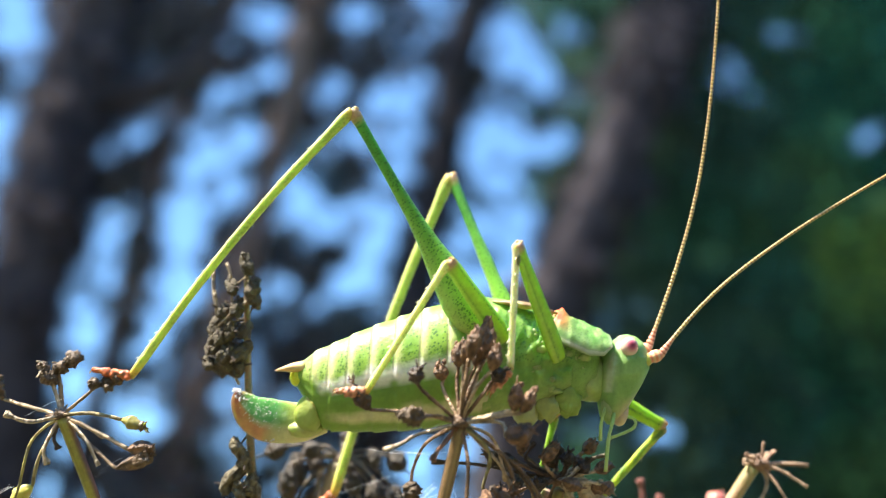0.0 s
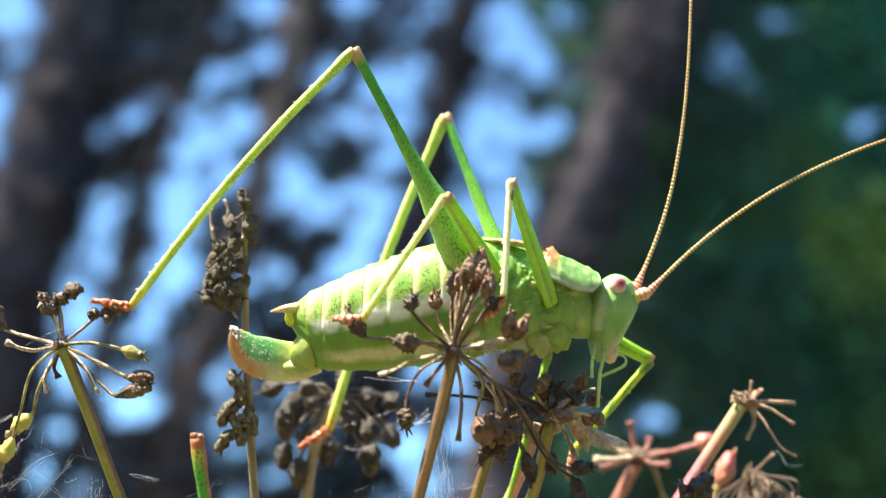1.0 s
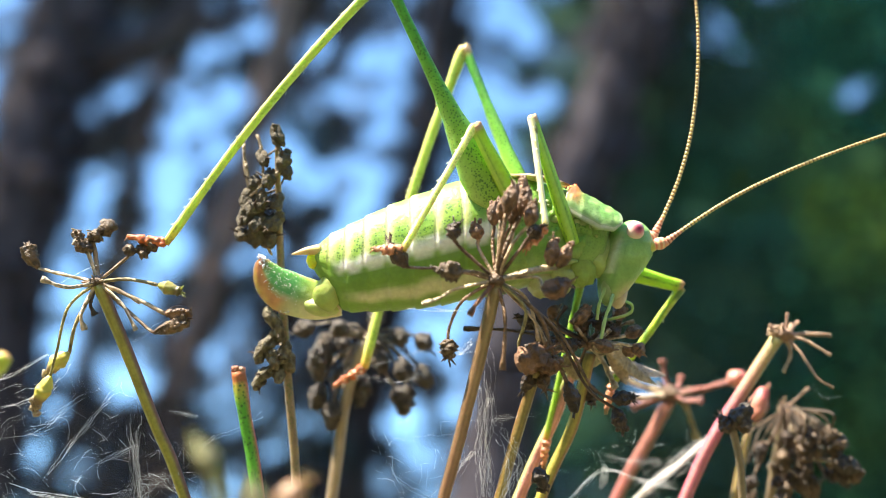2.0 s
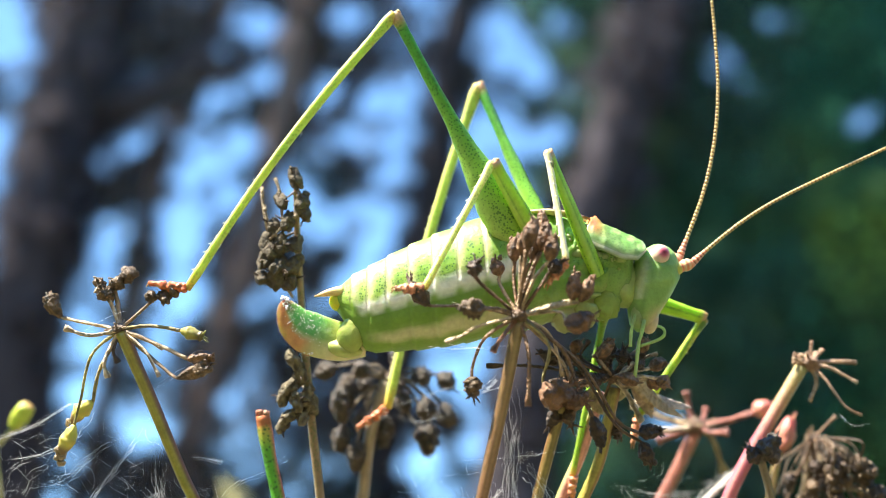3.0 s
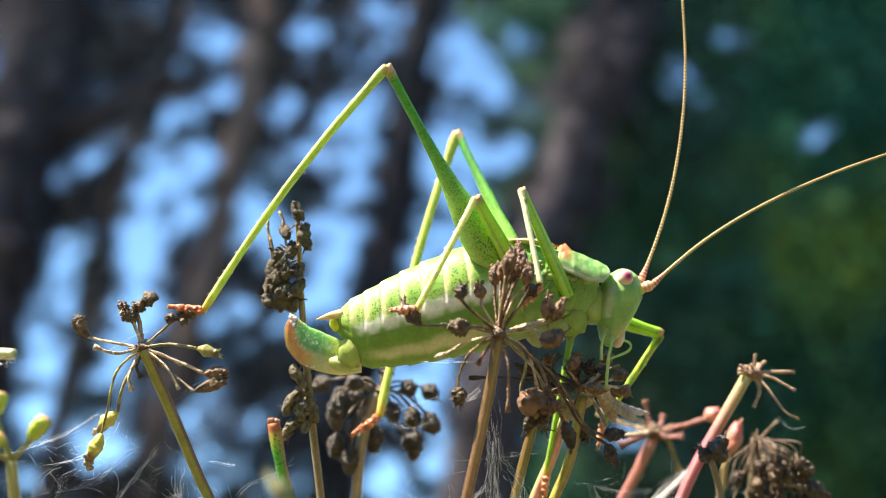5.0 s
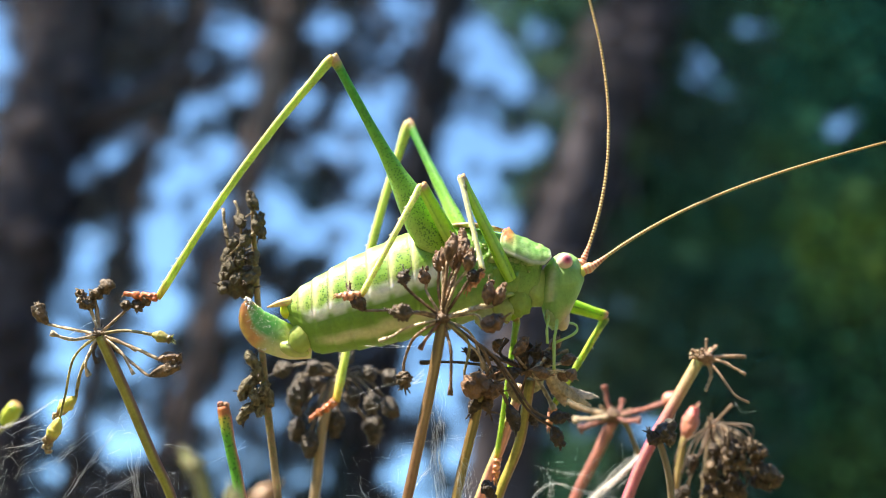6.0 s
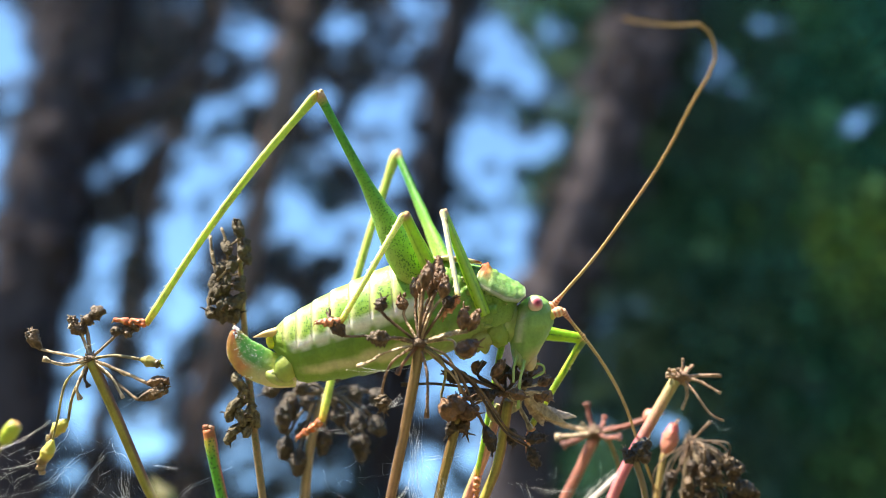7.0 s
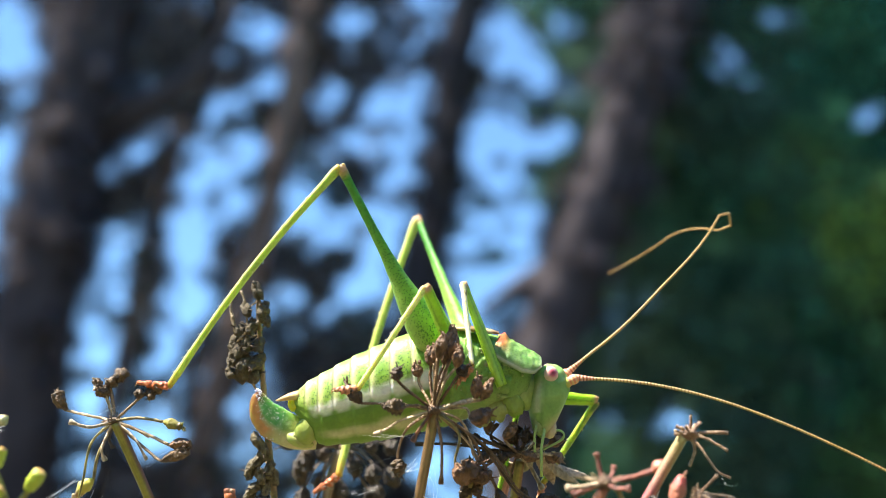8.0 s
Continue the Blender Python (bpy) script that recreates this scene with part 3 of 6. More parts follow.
def striped(top, low, edge, side=0.0):
    """A stem's colours from its top to its foot, with an edge colour on one flank."""
    def tint(u, w):
        c = mixed(top, low, min(u * 55, 1.0))
        k = max(math.cos(2 * math.pi * (w - side)), 0) ** 1.5
        n = 0.5 + 0.5 * noise.noise(Vector((u * 400, w * 5, 1.0)))
        # Streaks put side light and shade into the stem's colour.
        streak = noise.noise(Vector((u * 25, math.cos(6.28 * w) * 5, math.sin(6.28 * w) * 5)))
        c = mixed(c, tuple(min(x * 1.6, 0.85) for x in c), min(max(streak * 1.3, 0.0), 1.0))
        c = mixed(c, tuple(x * 0.5 for x in c), min(max(-streak * 1.3, 0.0), 1.0))
        return (*mixed(c, edge, k * 0.9), 0.25 * n)
    return tint


def build_left_umbel():
    u = Umbel("dry_umbel", "withered umbel with brown and yellow fruits on an olive stem", (-2.67, 7.47, -0.15),
              [(-2.66, 7.47, -0.17), (-2.46, 7.46, -0.65), (-2.26, 7.45, -1.16), (-2.13, 7.45, -1.47)],
              [(0, 0.44 * MM), (0.04, 0.34 * MM), (1, 0.8 * MM)], striped((0.36, 0.31, 0.05), (0.32, 0.28, 0.04), (0.22, 0.06, 0.08), 0.27), "withered umbels")
    u.ray("cup", (-2.96, 7.55, -0.09), (-3.13, 7.6, -0.05), (-3.22, 7.62, 0.1))
    u.ray("bare", (-2.84, 7.35, -0.18), (-3.0, 7.3, -0.12), tint=PALE)
    u.ray("clump", (-2.72, 7.5, -0.01), (-2.77, 7.52, 0.1), (-2.8, 7.52, 0.17), tint=PALE, thick=1.3)
    u.ray("clump", (-2.7, 7.53, 0.03), (-2.73, 7.55, 0.14), (-2.62, 7.55, 0.24), thick=1.3)
    u.ray("clump", (-2.56, 7.47, -0.06), (-2.44, 7.47, 0.04), (-2.30, 7.47, 0.1))
    u.ray("green", (-2.45, 7.42, -0.13), (-2.22, 7.4, -0.17), (-2.06, 7.38, -0.22), tint=(0.34, 0.27, 0.12))
    u.ray("bare", (-2.5, 7.42, -0.21), (-2.35, 7.4, -0.29))
    u.ray("brown", (-2.37, 7.4, -0.27), (-2.17, 7.37, -0.37), (-2.03, 7.36, -0.36))
    u.ray("cup", (-2.33, 7.38, -0.44), (-2.25, 7.37, -0.50), (-2.02, 7.36, -0.41))
    u.ray("bare", (-2.48, 7.38, -0.29), (-2.37, 7.36, -0.48), tint=PALE)
    u.ray("yellow", (-2.87, 7.46, -0.32), (-2.95, 7.45, -0.62), (-3.0, 7.45, -0.8), (-3.1, 7.44, -1.0), tint=(0.38, 0.33, 0.1))
    u.ray("yellow", (-2.84, 7.52, -0.44), (-2.9, 7.55, -0.65), (-3.05, 7.56, -0.79), tint=(0.36, 0.29, 0.12))
    u.ray("bare", (-2.76, 7.4, -0.36), (-2.74, 7.4, -0.48), tint=PALE)
    u.ray("bare", (-2.71, 7.44, -0.3), (-2.68, 7.45, -0.38), tint=DARK)


def build_near_umbel():
    u = Umbel("dry_umbel", "dead brown umbel with shrivelled fruits under the cricket", (0.10, 7.01, -0.15),
              [(0.10, 7.02, -0.18), (-0.02, 7.03, -0.69), (-0.2, 7.06, -1.38), (-0.27, 7.07, -1.63)],
              [(0, 0.42 * MM), (0.05, 0.38 * MM), (1, 0.9 * MM)], striped((0.25, 0.18, 0.075), (0.32, 0.16, 0.085), (0.13, 0.075, 0.035), 0.72), "withered umbels", spoke=0.14, hub=0.6)
    u.ray("dark", (-0.11, 6.93, 0.04), (-0.18, 6.9, 0.12), (-0.165, 6.89, 0.21))
    u.ray("brown", (-0.01, 7.1, 0.06), (-0.01, 7.12, 0.12), (-0.03, 7.12, 0.2))
    u.ray("brown", (0.08, 7.06, 0.08), (0.09, 7.06, 0.21), (0.1, 7.06, 0.33))
    u.ray("brown", (0.13, 6.9, 0.1), (0.16, 6.86, 0.28), (0.21, 6.85, 0.43))
    u.ray("brown", (0.17, 6.98, 0.09), (0.26, 6.98, 0.27), (0.3, 6.98, 0.41))
    u.ray("dark", (0.23, 6.97, 0.02), (0.31, 6.96, 0.13), (0.37, 6.96, 0.18))
    u.ray("brown", (0.15, 7.02, 0.1), (0.2, 7.02, 0.22), (0.23, 7.02, 0.34))
    u.ray("brown", (0.2, 6.9, 0.08), (0.3, 6.88, 0.2), (0.33, 6.87, 0.31))
    u.ray("brown", (0.12, 6.95, 0.1), (0.13, 6.93, 0.24), (0.17, 6.92, 0.36))
    u.ray("brown", (0.2, 7.06, 0.1), (0.24, 7.08, 0.34), (0.28, 7.08, 0.48))
    u.ray("brown", (0.3, 6.93, -0.09), (0.44, 6.9, -0.06), (0.46, 6.9, 0.07), tint=PALE, thick=1.25)
    u.ray("brown", (0.31, 6.92, -0.1), (0.49, 6.9, -0.07), (0.55, 6.88, 0.04))
    u.ray("big", (0.35, 6.9, -0.13), (0.39, 6.86, -0.22), (0.55, 6.84, -0.17), tint=PALE)
    u.ray("round", (-0.03, 6.95, -0.1), (-0.13, 6.88, -0.09), (-0.27, 6.82, -0.07), thick=1.1)
    u.ray("point", (-0.19, 6.98, -0.08), (-0.49, 6.99, -0.06), (-0.61, 7.0, 0.11))
    u.ray("bare", (-0.16, 6.88, -0.2), (-0.28, 6.84, -0.26), (-0.38, 6.8, -0.29), tint=PALE, thick=0.8)
    u.ray("round", (-0.12, 7.05, -0.28), (-0.21, 7.1, -0.46), (-0.22, 7.1, -0.54), (-0.22, 7.1, -0.66))
    u.ray("bare", (-0.02, 6.9, -0.28), (-0.08, 6.86, -0.37), tint=RUST)
    u.ray("big", (0.29, 7.05, -0.34), (0.25, 7.12, -0.58), (0.29, 7.15, -0.67), (0.47, 7.15, -0.69), tint=(0.34, 0.3, 0.14))
    u.ray("dark", (0.38, 7.12, -0.38), (0.48, 7.2, -0.63), (0.58, 7.25, -0.85), (0.64, 7.28, -1.06))
    u.ray("dark", (0.51, 7.2, -0.49), (0.76, 7.4, -0.89), (0.92, 7.45, -1.0), (1.06, 7.48, -0.99))
    u.ray("dark", (0.47, 7.2, -0.47), (0.74, 7.42, -0.91), (0.94, 7.5, -1.07), (1.0, 7.5, -1.22))
    u.ray("bare", (0.35, 7.1, -0.42), (0.44, 7.15, -0.6))
    u.ray("bare", (0.15, 6.93, -0.4), (0.13, 6.92, -0.73), tint=(0.3, 0.17, 0.09))
    u.ray("bare", (0.32, 7.3, -0.29), (0.41, 7.4, -0.59))
    lone, base = plant("dry_umbel", "shrivelled brown fruit head on a thin olive stem", "plant", [(0.37, 7.19, -0.76), (0.27, 7.22, -1.09), (0.16, 7.25, -1.47)],
                       [(0, 0.38 * MM), (0.05, 0.36 * MM), (1, 0.8 * MM)], striped((0.20, 0.15, 0.05), (0.30, 0.22, 0.045), (0.2, 0.10, 0.04), 0.75), "withered umbels")
    for i, (a, b, kind) in enumerate((((0.24, 7.12, -0.72), (0.42, 7.1, -0.62), "plump"), ((0.36, 7.16, -0.70), (0.52, 7.14, -0.74), "big"), ((0.36, 7.2, -1.42), (0.42, 7.2, -1.56), "dark"), ((0.30, 7.19, -0.66), (0.36, 7.19, -0.60), "dark"), ((0.36, 7.19, -0.77), (0.28, 7.19, -0.9), "dark"), ((0.40, 7.2, -0.77), (0.43, 7.2, -0.9), "point"))):
        fruit(lone, base, V(*a), V(*b), kind, 40.3 + i)


def build_back_umbel():
    u = Umbel("dry_umbel", "blackened dry umbel behind the dead brown one", (0.78, 7.67, -0.62),
              [(0.8, 7.7, -0.70), (0.69, 7.85, -1.23), (0.51, 7.9, -1.64)], [(0, 0.42 * MM), (0.05, 0.38 * MM), (1, 0.9 * MM)],
              striped((0.28, 0.24, 0.06), (0.40, 0.34, 0.07), (0.3, 0.14, 0.08), 0.25), "withered umbels")
    u.ray("dark", (0.6, 7.65, -0.53), (0.4, 7.6, -0.51), (0.28, 7.6, -0.43))
    u.ray("dark", (0.71, 7.6, -0.55), (0.72, 7.58, -0.5), (0.74, 7.58, -0.42))
    u.ray("dark", (0.83, 7.6, -0.56), (0.83, 7.6, -0.52), (0.85, 7.6, -0.44))
    u.ray("dark", (0.88, 7.65, -0.6), (0.93, 7.65, -0.57), (1.0, 7.65, -0.5))
    u.ray("brown", (0.97, 7.7, -0.59), (1.06, 7.75, -0.58), (1.16, 7.78, -0.55), tint=PALE)
    u.ray("bare", (0.56, 7.7, -0.59), (0.21, 7.75, -0.53), (-0.11, 7.8, -0.52), tint=DARK)
    u.ray("bare", (0.87, 7.65, -0.7), (1.02, 7.6, -0.63), tint=PALE, thick=1.2)
    u.ray("pale", (0.88, 7.7, -0.74), (0.98, 7.7, -0.95), tint=(0.5, 0.42, 0.3), thick=1.5)
    u.ray("bare", (0.64, 7.7, -0.65), (0.43, 7.7, -0.76))
    u.ray("dark", (0.72, 7.75, -0.82), (0.77, 7.78, -0.93), (0.83, 7.8, -1.07))
    u.ray("bare", (0.56, 7.6, -0.48), (0.62, 7.58, -0.35), tint=DARK)
    u.ray("brown", (0.9, 7.72, -0.5), (0.98, 7.78, -0.45), (1.05, 7.8, -0.4))
    rng = random.Random(77)
    for i in range(20):
        x, y, z = 0.80 + rng.uniform(-0.34, 0.36), 7.6 + rng.uniform(-0.1, 0.25), -0.56 + rng.uniform(-0.14, 0.12)
        u.ray(("brown", "bare", "brown", "bare", "dark")[i % 5], (0.78 + (x - 0.78) * 0.6, y, -0.6 + (z + 0.6) * 0.5), (x, y, z), (x + rng.uniform(-0.08, 0.1), y, z + rng.uniform(-0.06, 0.1)), tint=mixed(PALE, BROWN, rng.random()))
    s = Shape()
    s.tube([V(0.88, 7.80, -0.58), V(1.12, 7.95, -0.83), V(1.33, 8.0, -0.97)], [(0, 0.3 * MM), (0.4, 0.7 * MM), (0.8, 0.35 * MM), (1, 0.05 * MM)], lambda u, w: mixed((0.55, 0.44, 0.28), (0.38, 0.27, 0.15), 0.5 + 0.5 * noise.noise(Vector((u * 9, w * 9, 1)))), sides=10, steps=7, flat=0.2, rough=0.25)
    part("husk", s, DRY, u.thing, "pale papery husk", base=u.base)
    for line, wide, tone in ((((0.80, 7.85, -0.62), (0.86, 7.9, -0.72), (0.80, 7.9, -0.84)), 0.8, (0.62, 0.56, 0.34)), (((0.95, 7.9, -0.72), (1.05, 7.95, -0.82), (1.10, 7.95, -0.96)), 0.7, (0.58, 0.44, 0.32)),
                             (((1.08, 7.95, -0.78), (1.22, 8.0, -0.86), (1.40, 8.0, -0.90)), 0.45, (0.66, 0.54, 0.46)), (((0.62, 7.8, -0.72), (0.68, 7.85, -0.84), (0.76, 7.9, -0.92)), 0.5, (0.50, 0.40, 0.22))):
        s = Shape()
        s.tube([V(*p) for p in line], [(0, 0.2 * MM), (0.35, wide * MM), (0.75, wide * 0.7 * MM), (1, 0.05 * MM)], lambda a, w: mixed(tone, tuple(c * 0.6 for c in tone), min(max(0.5 + 0.9 * noise.noise(Vector((a * 7, w * 9, wide * 9))), 0), 1)), sides=12, steps=7, flat=0.22, rough=0.3, seed=wide)
        part("husk", s, DRY, u.thing, "pale papery husk", base=u.base)
    ob, base = plant("plant_stem", "pink and green live stem with a waxy sheen", "plant", [(0.74, 8.0, -0.76), (0.57, 8.02, -1.21), (0.38, 8.05, -1.62)],
                     [(0, 0.4 * MM), (0.02, 0.46 * MM), (1, 1.0 * MM)], striped((0.56, 0.30, 0.26), (0.56, 0.22, 0.24), (0.40, 0.44, 0.12), 0.75))


def build_far_umbel():
    u = Umbel("dry_umbel", "grey-brown dry umbel with plump dead fruits, further back", (-0.88, 8.84, -0.66),
              [(-0.92, 8.84, -0.69), (-1.07, 8.82, -1.14), (-1.15, 8.8, -1.68)], [(0, 0.5 * MM), (0.05, 0.5 * MM), (1, 0.9 * MM)],
              striped((0.25, 0.19, 0.12), (0.40, 0.29, 0.18), (0.14, 0.10, 0.07), 0.75), "withered umbels")
    grey = (0.17, 0.13, 0.09)
    for mid, end, tip in (((-1.1, 8.78, -0.62), (-1.27, 8.7, -0.68), (-1.28, 8.7, -0.92)), ((-1.05, 8.8, -0.85), (-1.16, 8.75, -1.14), (-1.18, 8.75, -1.34)),
                          ((-0.9, 8.88, -0.85), (-0.93, 8.9, -0.98), (-0.96, 8.9, -1.18)), ((-0.76, 8.88, -0.6), (-0.67, 8.9, -0.6), (-0.6, 8.9, -0.7)),
                          ((-0.65, 8.92, -0.72), (-0.48, 9.0, -0.9), (-0.40, 9.0, -1.05)), ((-0.66, 8.95, -0.64), (-0.5, 9.1, -0.67), (-0.4, 9.1, -0.76)),
                          ((-0.98, 8.82, -0.56), (-1.05, 8.8, -0.55), (-1.15, 8.8, -0.6)), ((-0.86, 8.86, -0.56), (-0.88, 8.9, -0.52), (-0.8, 8.9, -0.46)),
                          ((-1.15, 8.82, -0.54), (-1.32, 8.8, -0.55), (-1.45, 8.8, -0.6)), ((-0.82, 8.86, -0.72), (-0.8, 8.9, -0.78), (-0.78, 8.9, -0.92)),
                          ((-1.12, 8.8, -0.8), (-1.28, 8.8, -1.03), (-1.32, 8.8, -1.2)), ((-0.78, 8.9, -0.9), (-0.68, 9.0, -1.1), (-0.6, 9.0, -1.22))):
        u.ray("far", mid, end, tip, tint=grey)
    rng = random.Random(15)
    for _ in range(5):
        x, z = -0.88 + rng.uniform(-0.42, 0.34), -0.78 + rng.uniform(-0.3, 0.2)
        y = 8.85 + rng.uniform(-0.15, 0.25)
        u.ray("far", (-0.88 + (x + 0.88) * 0.5, 8.85, -0.64 + (z + 0.64) * 0.3), (x, y, z), (x + rng.uniform(-0.06, 0.06), y, z - rng.uniform(0.12, 0.2)), tint=grey)


def build_stalk():
    pts = to_ground([V(-1.47, 7.93, 0.94), V(-1.47, 7.92, 0.48), V(-1.45, 7.91, -0.19), V(-1.41, 7.9, -0.86), V(-1.36, 7.9, -1.51)])
    ob = thing("seed_stalk", pts[-1], "dead grey-brown stalk with clusters of dark dry seed pods", "plant")
    tan = lambda u, w: (*mixed((0.33, 0.23, 0.13), (0.2, 0.13, 0.075), 0.5 + 0.5 * noise.noise(Vector((u * 90, w * 6, 4)))), 0.5)
    stem_of(ob, pts, [(0, 0.2 * MM), (0.02, 0.32 * MM), (0.08, 0.4 * MM), (1, 1.0 * MM)], tan, pts[-1])
    rng = random.Random(12)
    def pod(x, y, z, r, tint=(0.24, 0.205, 0.13)):
        s, seed = Shape(), rng.uniform(0, 50)
        shade = lambda u, w: mixed(tint, (0.07, 0.055, 0.035), min(max(0.5 + noise.noise(Vector((u * 5 + seed, w * 8, 0))), 0), 1))
        turn = Euler((rng.uniform(-0.6, 0.6), rng.uniform(-0.6, 0.6), rng.uniform(0, 6))).to_matrix()
        c = V(x, y, z)
        s.lump(c, (r * 0.72, r * 0.7, r * 1.15), shade, 0.42, seed, turn, sides=26, rows=20, detail=1.5)
        s.lump(c + turn @ Vector((0, 0, r * 0.9)), (r * 0.45, r * 0.45, r * 0.5), shade, 0.6, seed + 3, turn, sides=16, rows=12, detail=1.8)
        for i in range(1):
            d = Vector((rng.uniform(-1, 1), rng.uniform(-1, 0.2), rng.uniform(-1, 0.6))).normalized()
            s.tube([c + d * r * 0.6, c + d * r * 1.25, c + d * r * 1.6 + Vector((0, 0, -0.1 * r))], [(0, 0.09 * MM), (1, 0.05 * MM)], DARK, sides=5)
        s.tube([c, c.lerp(V(-1.47, 7.92, z + 0.08), 0.9)], 0.08 * MM, (0.2, 0.15, 0.09), sides=5)
        part("seed_pod", s, SEED, ob, base=pts[-1])

    for x, y, z in ((-1.46, 7.86, 0.90), (-1.42, 7.86, 0.72), (-1.40, 7.86, 0.64), (-1.57, 7.86, 0.74), (-1.64, 7.86, 0.56), (-1.53, 7.83, 0.58),
                    (-1.69, 7.88, 0.44), (-1.58, 7.83, 0.42), (-1.47, 7.86, 0.42)):
        pod(x, y, z, rng.uniform(0.62, 0.82) * MM, (0.10, 0.08, 0.048))
    for x, y, z in ((-1.71, 7.86, 0.32), (-1.60, 7.82, 0.26), (-1.51, 7.85, 0.26), (-1.73, 7.88, 0.18), (-1.63, 7.84, 0.18), (-1.54, 7.88, 0.16), (-1.66, 7.84, 0.35)):
        pod(x, y, z, rng.uniform(0.72, 0.92) * MM, (0.10, 0.08, 0.048))
    for x, y, z in ((-1.52, 7.83, -0.43), (-1.47, 7.84, -0.54), (-1.54, 7.82, -0.62), (-1.60, 7.84, -0.70), (-1.43, 7.84, -0.70), (-1.50, 7.80, -0.74), (-1.40, 7.88, -0.76),
                    (-1.57, 7.82, -0.84), (-1.46, 7.83, -0.85), (-1.61, 7.84, -0.90)):
        pod(x, y, z, rng.uniform(0.58, 0.75) * MM)
    for a, b, c in (((-1.70, 7.85, 0.72), (-1.66, 7.84, 0.55), (-1.60, 7.82, 0.47)), ((-1.42, 7.83, 0.66), (-1.55, 7.82, 0.56), (-1.66, 7.82, 0.46)),
                    ((-1.62, 7.9, 0.92), (-1.58, 7.88, 0.8), (-1.57, 7.88, 0.6)), ((-1.72, 7.9, 0.86), (-1.71, 7.88, 0.7), (-1.68, 7.88, 0.5)), ((-1.58, 7.86, 0.2), (-1.55, 7.85, 0.1), (-1.51, 7.85, 0.03))):
        s = Shape()
        s.tube([V(*a), V(*b), V(*c)], [(0, 0.14 * MM), (1, 0.09 * MM)], (0.32, 0.24, 0.15), sides=7, rough=0.3)
        part("twig", s, DRY, ob, base=pts[-1])


def build_cut_stem():
    def tint(u, w):
        if u < 0.0011:
            return (0.45, 0.14, 0.05, 0.2)
        c = mixed((0.5, 0.4, 0.07), (0.10, 0.40, 0.03), min((u - 0.0011) * 500, 1))
        k = max(math.cos(2 * math.pi * (w - 0.22)), 0) ** 2
        return (*mixed(c, (0.62, 0.16, 0.14), min(k * 1.3, 1)), 0.9 * (1 - k))
    pts = to_ground([V(-1.61, 7.07, -0.74), V(-1.57, 7.07, -1.03), V(-1.51, 7.08, -1.4)])
    ob = thing("cut_stem", pts[-1], "snapped bright green stem with a rusty orange tip", "plant")
    stem_of(ob, pts, [(0, 0.45 * MM), (0.0015, 0.5 * MM), (0.004, 0.42 * MM), (0.03, 0.5 * MM), (1, 0.9 * MM)], tint, pts[-1])
    s = Shape()
    rng = random.Random(4)
    for i in range(7):
        a = i * 0.9
        s.lump(pts[0] + Vector((math.cos(a) * 0.34 * MM, math.sin(a) * 0.34 * MM, 0.1 * MM)), (0.17 * MM, 0.17 * MM, 0.2 * MM), mixed((0.4, 0.13, 0.07), (0.5, 0.3, 0.2), rng.random()), 0.4, i)
    part("rim", s, DRY, ob, "rusty broken rim", base=pts[-1])


